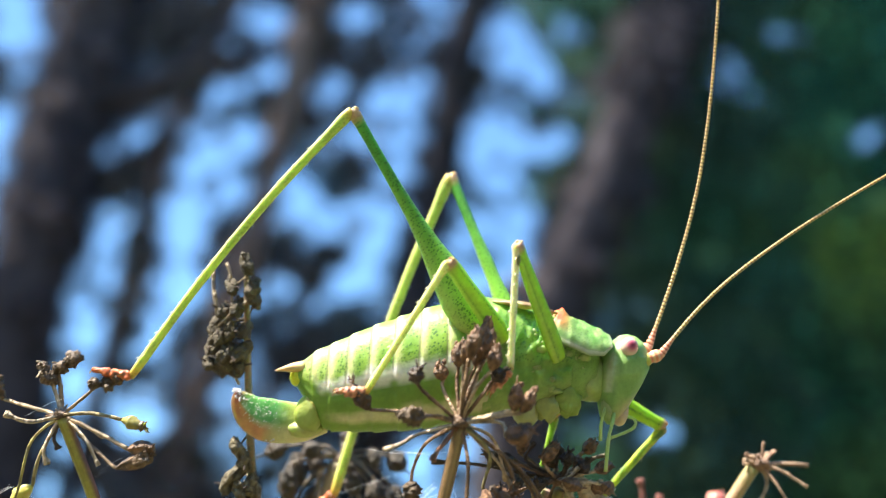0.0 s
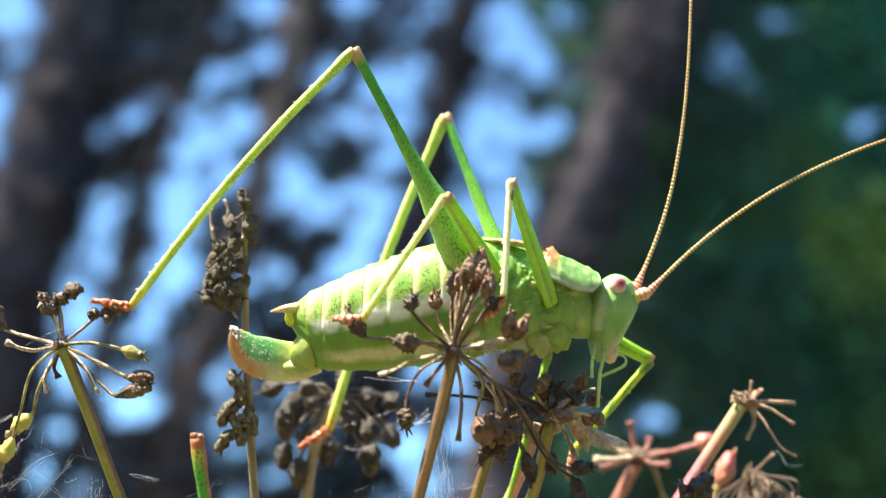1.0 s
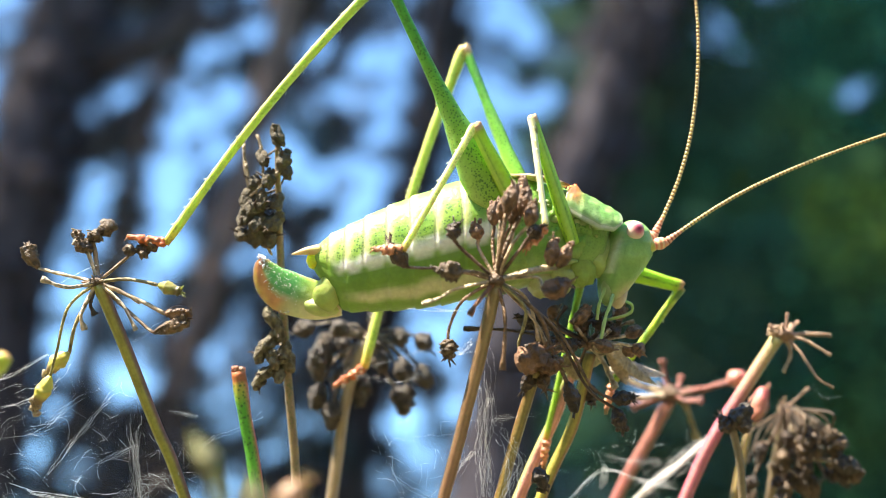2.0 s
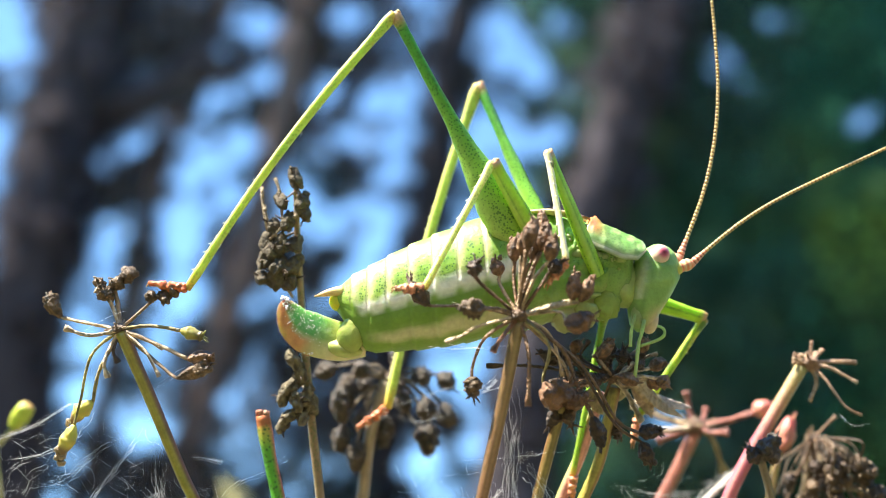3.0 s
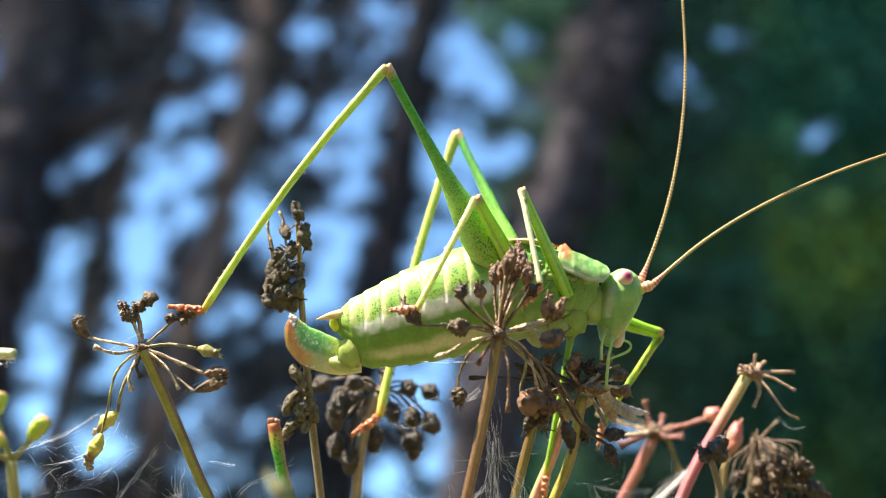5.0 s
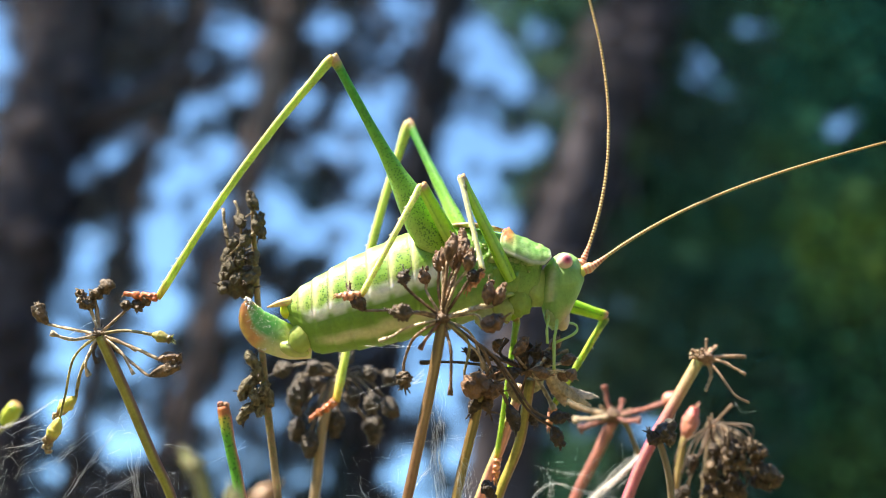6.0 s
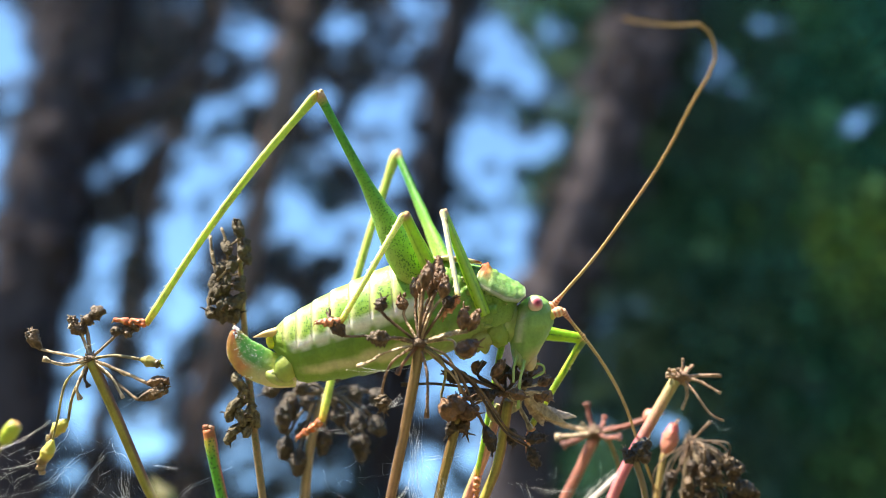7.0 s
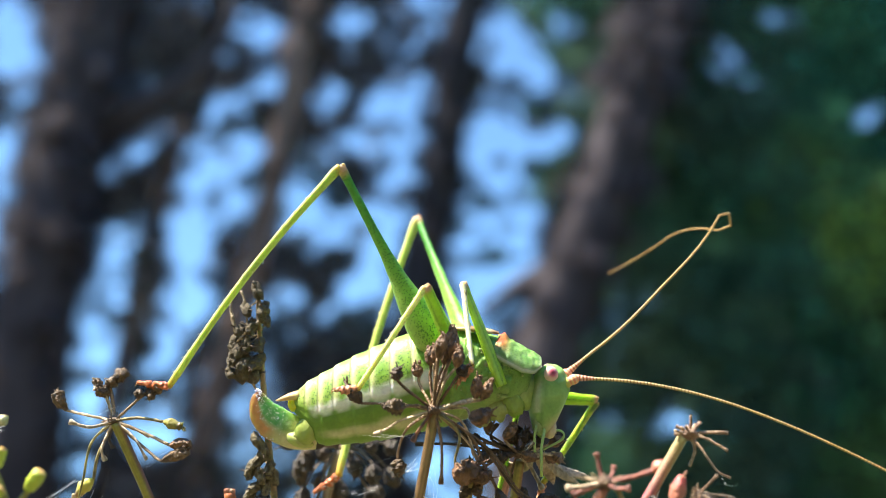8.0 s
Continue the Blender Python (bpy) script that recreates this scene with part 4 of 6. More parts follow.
def build_right_plants():
    def tint(u, w):
        c = mixed((0.46, 0.40, 0.15), (0.50, 0.13, 0.17), min(u * 110, 1.0))
        # Whitish streaks put highlights into the stem's colour.
        c = mixed(c, (0.72, 0.56, 0.46), min(max(noise.noise(Vector((u * 30, math.cos(6.28 * w) * 4, math.sin(6.28 * w) * 4))) * 1.6, 0), 1) * 0.6)
        k = max(math.cos(2 * math.pi * (w - 0.2)), 0) ** 2
        return (*mixed(c, (0.30, 0.27, 0.07), k * max(0, 1 - u * 110)), 0.15)
    pts = to_ground([V(2.36, 8.42, -0.66), V(2.09, 8.42, -1.07), V(1.87, 8.42, -1.41), V(1.68, 8.42, -1.79)])
    ob = thing("shed_umbel", pts[-1], "thick pink stem with a bare brown umbel top", "plant")
    stem_of(ob, pts, [(0, 0.5 * MM), (0.01, 0.5 * MM), (0.05, 0.46 * MM), (1, 1.0 * MM)], tint, pts[-1])
    s = Shape()
    hub = V(2.42, 8.42, -0.64)
    s.lump(hub, (0.8 * MM, 0.8 * MM, 0.5 * MM), (0.30, 0.18, 0.12), 0.5, 2.0, detail=2.5)
    part("hub", s, DRY, ob, base=pts[-1])
    rng = random.Random(9)

    def stub(*line, thick=0.2):
        r = Shape()
        r.tube([hub] + [V(*p) for p in line], [(0, thick * 1.2 * MM), (0.85, thick * 0.8 * MM), (1, thick * MM)], mixed((0.30, 0.17, 0.11), (0.58, 0.42, 0.28), rng.random()), sides=10, steps=6, rough=0.5, seed=line[0][0] * 50)
        part("spoke", r, DRY, ob, base=pts[-1])
    stub((2.58, 8.42, -0.63), (2.78, 8.4, -0.64), thick=0.16)
    stub((2.55, 8.36, -0.67), (2.74, 8.3, -0.79), thick=0.13)
    stub((2.50, 8.30, -0.76), (2.62, 8.25, -0.96), (2.74, 8.25, -1.03), thick=0.1)
    stub((2.46, 8.4, -0.78), (2.40, 8.4, -0.93), thick=0.15)
    for i in range(15):
        a, r = rng.uniform(0, 6.28), rng.uniform(0.05, 0.16)
        stub((2.41 + math.cos(a) * r * 1.2, 8.42 + math.sin(a) * r, -0.60 + rng.uniform(-0.03, 0.08)), thick=0.14)
    stub((2.43, 8.4, -0.55), (2.44, 8.4, -0.46), thick=0.13)

    p = Umbel("pink_umbel", "withering pink umbel with a swollen orange bud", (1.71, 9.36, -1.22), [(1.70, 9.36, -1.28), (1.49, 9.36, -1.66), (1.3, 9.36, -1.99)],
              [(0, 0.55 * MM), (0.03, 0.42 * MM), (1, 0.9 * MM)], striped((0.36, 0.16, 0.115), (0.36, 0.11, 0.10), (0.24, 0.12, 0.07), 0.25), "", spoke=0.26, hub=0.9)
    rose = (0.30, 0.115, 0.09)
    p.ray("pink", (2.0, 9.32, -1.17), (2.2, 9.3, -1.11), (2.34, 9.3, -1.06), tint=rose)
    p.ray("bare", (1.68, 9.4, -1.1), (1.65, 9.4, -0.92), tint=rose)
    p.ray("bare", (1.4, 9.33, -1.12), (1.17, 9.3, -1.0), tint=PALE)
    p.ray("bare", (1.8, 9.2, -1.25), (1.93, 9.1, -1.24), tint=rose)
    p.ray("bare", (1.5, 9.2, -1.22), (1.3, 9.1, -1.21), tint=PALE)
    p.ray("bare", (1.8, 9.45, -1.16), (1.84, 9.5, -1.08), tint=rose)
    p.ray("bare", (1.85, 9.4, -1.32), (1.95, 9.4, -1.62), tint=(0.4, 0.3, 0.1))
    p.ray("bare", (1.55, 9.4, -1.28), (1.38, 9.4, -1.34), tint=rose)

    q, base = plant("pink_bud", "single swollen pink bud on a thin stem", "plant", [(2.34, 9.1, -1.42), (2.28, 9.12, -1.7), (2.2, 9.15, -2.1)],
                    [(0, 0.3 * MM), (0.05, 0.35 * MM), (1, 0.7 * MM)], striped((0.4, 0.3, 0.12), (0.4, 0.25, 0.12), (0.3, 0.2, 0.1)))
    fruit(q, base, V(2.34, 9.1, -1.43), V(2.46, 9.1, -1.14), "pink", 8.8)

    d = Umbel("dry_umbel", "collapsed blackish umbel with drooping tangled spokes", (2.56, 8.88, -1.28), [(2.55, 8.9, -1.31), (2.48, 8.95, -1.86), (2.42, 9.0, -2.3)],
              [(0, 0.4 * MM), (0.05, 0.4 * MM), (1, 0.9 * MM)], striped((0.2, 0.15, 0.1), (0.26, 0.19, 0.11), (0.15, 0.1, 0.06)), "withered umbels", spoke=0.2)
    d.ray("far", (2.72, 8.8, -1.34), (2.82, 8.72, -1.5), (2.96, 8.7, -1.53), tint=(0.24, 0.19, 0.13))
    d.ray("far", (2.62, 8.7, -1.6), (2.86, 8.62, -1.68), (3.02, 8.6, -1.72), tint=(0.3, 0.23, 0.15))
    d.ray("bare", (2.64, 8.88, -1.22), (2.76, 8.88, -1.11), tint=BROWN, thick=0.6)
    r2 = random.Random(21)
    for i in range(52):
        x, y, z = 2.60 + r2.gauss(0, 0.2), 8.8 + r2.uniform(-0.2, 0.15), -1.62 + r2.uniform(-0.3, 0.24)
        x = max(2.56 - 0.42 * (-1.2 - z) / 0.5, min(x, 2.56 + 0.6 * (-1.2 - z) / 0.5))
        mid = (2.56 + (x - 2.56) * r2.uniform(0.2, 1.0) + r2.uniform(-0.08, 0.08), y + r2.uniform(-0.12, 0.1), -1.30 + (z + 1.30) * r2.uniform(0.1, 0.9) + r2.uniform(-0.05, 0.07))
        tip = (x + r2.uniform(-0.12, 0.12), y, z - r2.uniform(0.0, 0.16))
        d.ray(("dark", "bare", "clump", "dark", "bare", "clump")[i % 6], mid, (x, y, z), tip, tint=mixed((0.05, 0.035, 0.024), (0.26, 0.18, 0.11), r2.random() ** 2), thick=r2.uniform(0.3, 0.62))
    e, base = plant("dry_bud", "curled grey-brown dead bud", "plant", [(1.88, 7.95, -1.29), (1.95, 8.0, -1.58), (1.98, 8.05, -2.0)], [(0, 0.3 * MM), (1, 0.7 * MM)], striped((0.2, 0.15, 0.1), (0.25, 0.18, 0.1), BROWN))
    fruit(e, base, V(1.87, 7.95, -1.29), V(1.98, 7.95, -1.16), "far", 3.3)
    fruit(e, base, V(1.86, 7.95, -1.32), V(1.80, 7.95, -1.2), "dark", 5.1)
    fruit(e, base, V(1.9, 7.93, -1.3), V(1.99, 7.93, -1.24), "clump", 6.4)
    w, base = plant("dead_grass", "bleached papery dead stem lying askew", "plant", [(1.93, 8.6, -1.42), (1.62, 8.6, -1.68), (1.35, 8.62, -1.9)], [(0, 0.25 * MM), (0.1, 0.5 * MM), (1, 0.8 * MM)],
                    lambda u, a: mixed((0.6, 0.56, 0.5), (0.35, 0.3, 0.25), 0.5 + 0.5 * noise.noise(Vector((u * 60, a * 8, 2)))), mat=DRY)


def build_broken_stem():
    pts = to_ground([V(-3.98, 8.3, -0.18), V(-4.25, 8.32, -0.155), V(-4.6, 8.36, -0.13), V(-4.95, 8.4, -0.2), V(-5.1, 8.42, -0.5)])
    ob = thing("broken_stem", pts[-1], "pale hollow stem bent over and snapped off", "plant")
    tone = lambda u, w: mixed((0.62, 0.60, 0.34), (0.30, 0.30, 0.10), min(max(0.5 + 0.5 * math.cos(6.28 * w) + 0.5 * noise.noise(Vector((u * 80, w * 6, 3))), 0), 1))
    stem_of(ob, pts, [(0, 0.5 * MM), (0.01, 0.55 * MM), (1, 0.8 * MM)], tone, pts[-1])


def build_corner_buds():
    b, base = plant("green_bud", "cluster of fresh yellow-green buds with reddish tips", "plant", [(-4.45, 9.4, -1.22), (-4.42, 9.42, -1.7), (-4.4, 9.45, -2.2)],
                    [(0, 0.5 * MM), (1, 0.9 * MM)], striped((0.35, 0.33, 0.08), (0.45, 0.22, 0.14), OLIVE))
    for i, (a, c) in enumerate((((-4.26, 9.4, -1.03), (-4.11, 9.4, -0.82)), ((-4.6, 9.4, -0.78), (-4.53, 9.4, -0.56)), ((-4.62, 9.3, -1.1), (-4.48, 9.3, -0.96)))):
        s = Shape()
        s.tube([V(-4.45, 9.4, -1.22), V(*a)], 0.3 * MM, OLIVE, sides=8)
        part("stalk", s, STEM, b, base=base)
        fruit(b, base, V(*a), V(*c), "lime", 11.0 + i)
    f, base = plant("hooked_bud", "blurred drooping yellow-green bud close by", "plant", [(-1.18, 4.36, -0.84), (-1.15, 4.36, -1.0), (-1.1, 4.36, -1.3)],
                    [(0, 0.3 * MM), (1, 0.4 * MM)], striped((0.36, 0.33, 0.12), (0.34, 0.3, 0.1), OLIVE), mat=FRESH)
    fruit(f, base, V(-1.17, 4.36, -0.86), V(-1.25, 4.36, -0.74), "dun", 2.2)
    h, base = plant("rusty_bud", "blurred pale bud with a rusty tip close by", "plant", [(-0.98, 4.7, -1.12), (-0.96, 4.7, -1.3), (-0.94, 4.7, -1.6)],
                    [(0, 0.4 * MM), (1, 0.6 * MM)], striped((0.36, 0.3, 0.12), (0.34, 0.28, 0.1), OLIVE), mat=FRESH)
    fruit(h, base, V(-1.0, 4.7, -1.14), V(-0.86, 4.7, -0.98), "rust", 6.1)
    fruit(h, base, V(-1.04, 4.7, -1.12), V(-1.08, 4.7, -0.97), "dun", 7.1)


def build_web():
    """Loose spider silk between the stems."""
    rng = random.Random(33)
    s = Shape()

    def thread(a, b, r=0.011, sag=0.03):
        a, b = V(*a), V(*b)
        mid = a.lerp(b, rng.uniform(0.35, 0.65)) + Vector([rng.uniform(-1, 1) * sag * 0.01 for _ in range(3)]) - Vector((0, 0, sag * 0.006))
        s.tube([a, mid, b], r * MM, (0.8, 0.82, 0.85), sides=3, steps=3)

    def cord(strands, *line, loose=0.012, thick=1.0):
        """A tangled cord: strands that wander about one line, with pale beads added as glints."""
        path = smooth_path(line, 10)
        for _ in range(strands):
            i0 = rng.randint(0, max(len(path) - 8, 0))
            i1 = min(i0 + rng.randint(6, 22), len(path) - 1)
            if i1 - i0 < 2:
                continue
            off, pts = Vector((rng.gauss(0, loose), rng.gauss(0, loose), rng.gauss(0, loose))), []
            drift = Vector((rng.gauss(0, loose), rng.gauss(0, loose), rng.gauss(0, loose))) * 0.12
            for q in path[i0:i1 + 1]:
                off = off * 0.92 + drift + Vector((rng.gauss(0, loose), rng.gauss(0, loose), rng.gauss(0, loose))) * 0.3
                pts.append(V(*(q + off)))
            s.tube(pts, rng.choice((0.0018, 0.003, 0.005, 0.009)) * thick * MM, (0.8, 0.82, 0.85), sides=3, steps=2)
            if rng.random() < 0.6:
                g = rng.choice(pts)
                s.lump(g, (rng.uniform(0.012, 0.035) * MM, 0.012 * MM, rng.uniform(0.01, 0.02) * MM), (0.8, 0.82, 0.85), 0.6, off.x * 90, sides=5, rows=4)

    def tangle(count, low, high, reach=0.12):
        """Short curled ends that fill a patch of web."""
        for _ in range(count):
            p = Vector([rng.uniform(a, b) for a, b in zip(low, high)])
            g, line = rng.uniform(0, 3.14), []
            bend = rng.gauss(0, 0.22)
            for _ in range(rng.randint(3, 6)):
                line.append(V(*p))
                g += bend + rng.gauss(0, 0.25)
                p = p + Vector((math.cos(g), rng.uniform(-0.2, 0.2), math.sin(g))) * reach * rng.uniform(0.1, 0.4)
            s.tube(line, rng.choice((0.0014, 0.002, 0.003, 0.005)) * MM, (0.8, 0.82, 0.85), sides=3, steps=3)

    cord(12, (-3.06, 7.5, -1.53), (-2.86, 7.5, -1.25), (-2.73, 7.5, -1.10), (-2.58, 7.5, -0.93))
    cord(9, (-2.75, 7.5, -1.48), (-2.64, 7.5, -1.41), (-2.44, 7.5, -1.30))
    cord(8, (-3.4, 7.5, -1.25), (-3.1, 7.5, -1.18), (-2.95, 7.5, -1.08), (-2.8, 7.5, -0.97))
    cord(8, (-3.5, 7.5, -1.05), (-3.2, 7.5, -1.0), (-3.0, 7.5, -0.88), (-2.9, 7.5, -0.72))
    cord(8, (-3.9, 7.6, -0.98), (-3.4, 7.6, -0.84), (-3.05, 7.6, -0.66), thick=0.8)
    cord(7, (-3.5, 7.5, -1.5), (-3.1, 7.5, -1.62), (-2.6, 7.5, -1.7))
    cord(5, (-2.30, 7.5, -1.04), (-2.1, 7.5, -1.07), (-1.98, 7.5, -1.10), thick=0.6)
    cord(7, (-2.0, 7.4, -1.40), (-1.87, 7.4, -1.24), (-1.62, 7.3, -1.15), (-1.5, 7.4, -1.06), thick=0.8)
    cord(30, (-2.42, 7.48, -1.06), (-2.42, 7.48, -1.3), (-2.38, 7.48, -1.75), loose=0.025, thick=0.6)
    cord(16, (-2.05, 7.5, -1.62), (-2.3, 7.5, -1.55), (-2.62, 7.5, -1.78), loose=0.04, thick=0.6)
    cord(6, (-2.5, 7.45, -0.62), (-2.35, 7.45, -0.52), (-2.2, 7.4, -0.46), thick=0.5)
    cord(10, (-4.08, 8.0, -0.30), (-3.97, 8.0, -0.26), (-3.86, 8.0, -0.24), loose=0.02)
    tangle(130, (-3.6, 7.4, -1.75), (-2.45, 7.6, -0.85), 0.16)
    tangle(70, (-4.2, 7.5, -1.75), (-3.3, 7.8, -1.0), 0.16)
    tangle(60, (-2.5, 7.4, -1.75), (-1.9, 7.6, -1.3))
    cord(46, (0.02, 7.1, -0.60), (0.03, 7.1, -0.95), (0.0, 7.1, -1.3), (0.04, 7.1, -1.68), loose=0.03)
    cord(26, (0.08, 7.12, -1.1), (0.2, 7.12, -1.35), (0.12, 7.12, -1.68), loose=0.04)
    cord(10, (-0.19, 7.08, -1.45), (-0.13, 7.08, -1.36), (-0.06, 7.08, -1.28))
    cord(8, (-0.63, 7.5, -1.38), (-0.58, 7.5, -1.56), (-0.36, 7.4, -1.66), thick=0.8)
    cord(5, (-0.9, 7.5, -0.80), (-0.61, 7.4, -0.86), (-0.4, 7.3, -0.8), thick=0.7)
    cord(10, (-0.3, 7.1, -0.62), (-0.16, 7.06, -0.64), (-0.06, 7.03, -0.56), thick=0.7)
    cord(5, (-0.55, 7.2, -1.11), (0.0, 7.2, -1.09), (0.39, 7.2, -1.05), thick=0.5)
    tangle(60, (-0.9, 7.2, -1.7), (-0.1, 7.6, -1.1))
    cord(16, (0.68, 8.3, -1.92), (0.96, 8.3, -1.66), (1.23, 8.3, -1.73), (1.55, 8.35, -1.80), thick=1.3)
    cord(9, (0.95, 8.3, -1.55), (0.98, 8.3, -1.66), (0.96, 8.3, -1.80), thick=1.3)
    cord(7, (0.72, 8.3, -1.44), (1.15, 8.3, -1.58), (1.42, 8.35, -1.61))
    cord(40, (1.95, 8.52, -1.40), (1.65, 8.55, -1.62), (1.35, 8.58, -1.88), loose=0.03)
    tangle(50, (0.7, 8.1, -1.95), (1.7, 8.4, -1.45))
    for a, b in (((-0.87, 8.37, -0.86), (-0.36, 8.5, -0.72)), ((-0.2, 7.1, -0.66), (0.0, 7.03, -0.6)), ((-0.4, 7.1, -0.3), (-0.1, 7.05, -0.36)),
                 ((2.78, 8.88, -1.08), (2.8, 8.26, -1.1)), ((-2.9, 7.4, -0.15), (-2.6, 7.4, -0.02)),
                 ((-0.5, 7.1, -0.33), (0.02, 7.03, -0.34))):
        thread(a, b, 0.006, 0.04)
    me = s.mesh("spider_web", V(-2.2, 7.45, -1.0))
    me.materials.append(SILK)
    ob = new("spider_web", me)
    ob.location = V(-2.2, 7.45, -1.0)
    tagged(ob, "loose tangled white spider silk strung between the stems", "spider web", kind="stuff")


build_left_umbel()
build_near_umbel()
build_back_umbel()
build_far_umbel()
build_stalk()
build_cut_stem()
build_right_plants()
build_broken_stem()
build_corner_buds()
build_web()


# ---- the bush cricket: millimetres in its own space, x to the head, y away, z up ----
ORIGIN = Vector((0.0, 7.65, 0.15))
BODY_TOP = [(-10.7, -0.2), (-10.2, 0.42), (-9.2, 1.23), (-6.9, 2.24), (-5.3, 2.93), (-3.3, 3.61), (-1.3, 4.22), (0.0, 4.62), (2.0, 5.0), (3.7, 5.0), (5.1, 4.69), (6.3, 4.12), (8.6, 3.4), (9.5, 3.0)]
BODY_LOW = [(-10.7, -0.9), (-10.2, -1.7), (-9.4, -3.0), (-8.6, -4.2), (-8.1, -4.4), (-4.9, -4.45), (-2.1, -4.3), (-0.5, -4.05), (2.8, -3.66), (5.2, -3.06), (7.5, -2.4), (9.5, -1.8)]
BODY_HALF = [(-10.7, 0.3), (-10.2, 0.9), (-9.2, 1.5), (-6.9, 2.3), (-3.3, 3.1), (0.0, 3.35), (3.7, 3.1), (6.3, 2.7), (9.5, 2.0)]
JOINTS = [-9.3, -8.1, -6.7, -5.1, -3.4, -1.6, 0.3, 2.2]
cricket = thing("bush_cricket", VIEW @ (ORIGIN * 0.01), "green speckled bush cricket with long banded antennae and a curved ovipositor", "insect")


def skin(name, shape, mat=None, label="", parent=None):
    return part(name, shape, mat or SKIN, parent or cricket, label, scale=MM)


def body_loops(x0, x1, n, sides, swell):
    loops = []
    for i in range(n + 1):
        x = x0 + (x1 - x0) * i / n
        top, low, half = between(BODY_TOP, x), between(BODY_LOW, x), between(BODY_HALF, x)
        k = 1 + swell(x)
        loop = []
        for j in range(sides):
            a = 2 * math.pi * j / sides
            c, s = math.cos(a), math.sin(a)
            fold = 1 - 0.05 * math.exp(-((s + 0.12) / 0.07) ** 2)
            loop.append(Vector((x, math.copysign(abs(c) ** 0.92, c) * half * k * fold, (top + low) / 2 + s * (top - low) / 2 * k)))
        loops.append(loop)
    return loops


def build_trunk():
    def swell(x):
        rear = max((j for j in JOINTS if j <= x), default=-10.7)
        front = min((j for j in JOINTS if j > x), default=4.2)
        f = (x - rear) / (front - rear)
        return 0.034 * (1 - f) * min(f / 0.08, 1.0) - 0.012

    x0, x1 = -10.7, 3.2

    def tint(u, w):
        x, e = x0 + (x1 - x0) * u, math.sin(2 * math.pi * w)
        n = noise.noise(Vector((x * 0.9, e * 3.0, 2.0)))
        gap = min((abs(x - j - 0.12 * e), x - j) for j in JOINTS)
        c = mixed((0.155, 0.34, 0.03), (0.25, 0.43, 0.05), min(max(0.5 + 0.8 * n, 0), 1))
        c = mixed(c, (0.52, 0.60, 0.22), min(max((-5.0 - x) / 5.0, 0), 1) * min(max(e * 2, 0), 1) * 0.45)
        speck = 0.75 * min(max((e - 0.1) * 5, 0), 1) * (1.0 if e < 0.8 else 0.4)
        if e > 0.05:
            pale = math.exp(-((gap[1] - 0.26) / 0.27) ** 2) * min(1, (e - 0.05) * 4) * (0.95 if x < 1.5 else 0.4)
            c = mixed(c, (0.72, 0.74, 0.36), pale * 0.8)
            speck *= 1 - pale
            if e > 0.72 and x < -3:
                spot = math.exp(-((x - JOINTS[min(range(8), key=lambda i: abs(JOINTS[i] - x))] + 0.25) / 0.16) ** 2) * math.exp(-((e - 0.86) / 0.07) ** 2)
                c = mixed(c, (0.08, 0.06, 0.02), spot)
        arch = 0.07 * math.exp(-(gap[0] / 0.3) ** 2)
        band = math.exp(-((e - 0.03 - arch - 0.05 * n) / (0.15 + 0.05 * n)) ** 4) * min(max((x + 9.2) / 1.0, 0), 1)
        c = mixed(c, (0.82, 0.83, 0.74), band)
        low = math.exp(-((e + 0.66 - 0.06 * n - 0.03 * math.sin(x * 2.2)) / 0.13) ** 4) * min(max((x + 9) / 2, 0), 1)
        c = mixed(c, (0.62, 0.60, 0.38), low * 0.85)
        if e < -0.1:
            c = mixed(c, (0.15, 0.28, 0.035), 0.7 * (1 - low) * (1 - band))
        line = math.exp(-((gap[1] + 0.10 - 0.12 * e) / 0.07) ** 2) * (0.75 if e > 0.15 else 0.1)
        c = mixed(c, (0.13, 0.13, 0.06), line)
        return (*c, speck * (1 - band))
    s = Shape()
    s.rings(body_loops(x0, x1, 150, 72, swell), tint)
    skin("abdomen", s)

    s = Shape()

    def chest(u, w):
        x, e = 2.6 + 6.6 * u, math.sin(2 * math.pi * w)
        n = noise.noise(Vector((x * 1.3, e * 4, 9)))
        c = mixed((0.13, 0.32, 0.05), (0.24, 0.42, 0.08), min(max(0.5 + 0.9 * n, 0), 1))
        return (*mixed(c, (0.42, 0.5, 0.2), max(0, -e - 0.3)), 0.5 if e > 0 else 0.1)
    loops = body_loops(2.6, 9.2, 110, 96, lambda x: 0.0)
    for loop in loops:
        for v in loop:
            fold = 0.16 * abs(noise.noise(Vector((v.x * 0.9 - v.z * 0.5, v.y * 0.6, v.z * 0.55)))) - 0.05
            fold += 0.05 * noise.noise(Vector((v.x * 2.6, v.y * 2.6, v.z * 2.6)))
            v.y *= 1 - fold * 1.3
            v.z -= fold * 0.4
    s.rings(loops, chest)
    rng = random.Random(5)
    for x0, z0, x1, z1, k in ((5.2, 3.4, 7.6, 1.0, 12), (7.6, 2.2, 9.8, 0.3, 10), (5.6, 0.9, 8.2, -1.9, 12), (3.6, 2.8, 4.6, -1.4, 8)):
        for _ in range(k):
            u = rng.random()
            x, z = x0 + (x1 - x0) * u + rng.gauss(0, 0.22), z0 + (z1 - z0) * u + rng.gauss(0, 0.22)
            q = rng.uniform(0.08, 0.2)
            y = between(BODY_HALF, x) * math.sqrt(max(0.15, 1 - ((z - 0.8) / 3.6) ** 2))
            for side in (-1, 1):
                s.lump((x, side * (y - 0.03), z), (q * rng.uniform(1.2, 3.2), q * 0.7, q * rng.uniform(0.8, 1.6)), chest, 0.3, x * 3 + z, sides=10, rows=8)
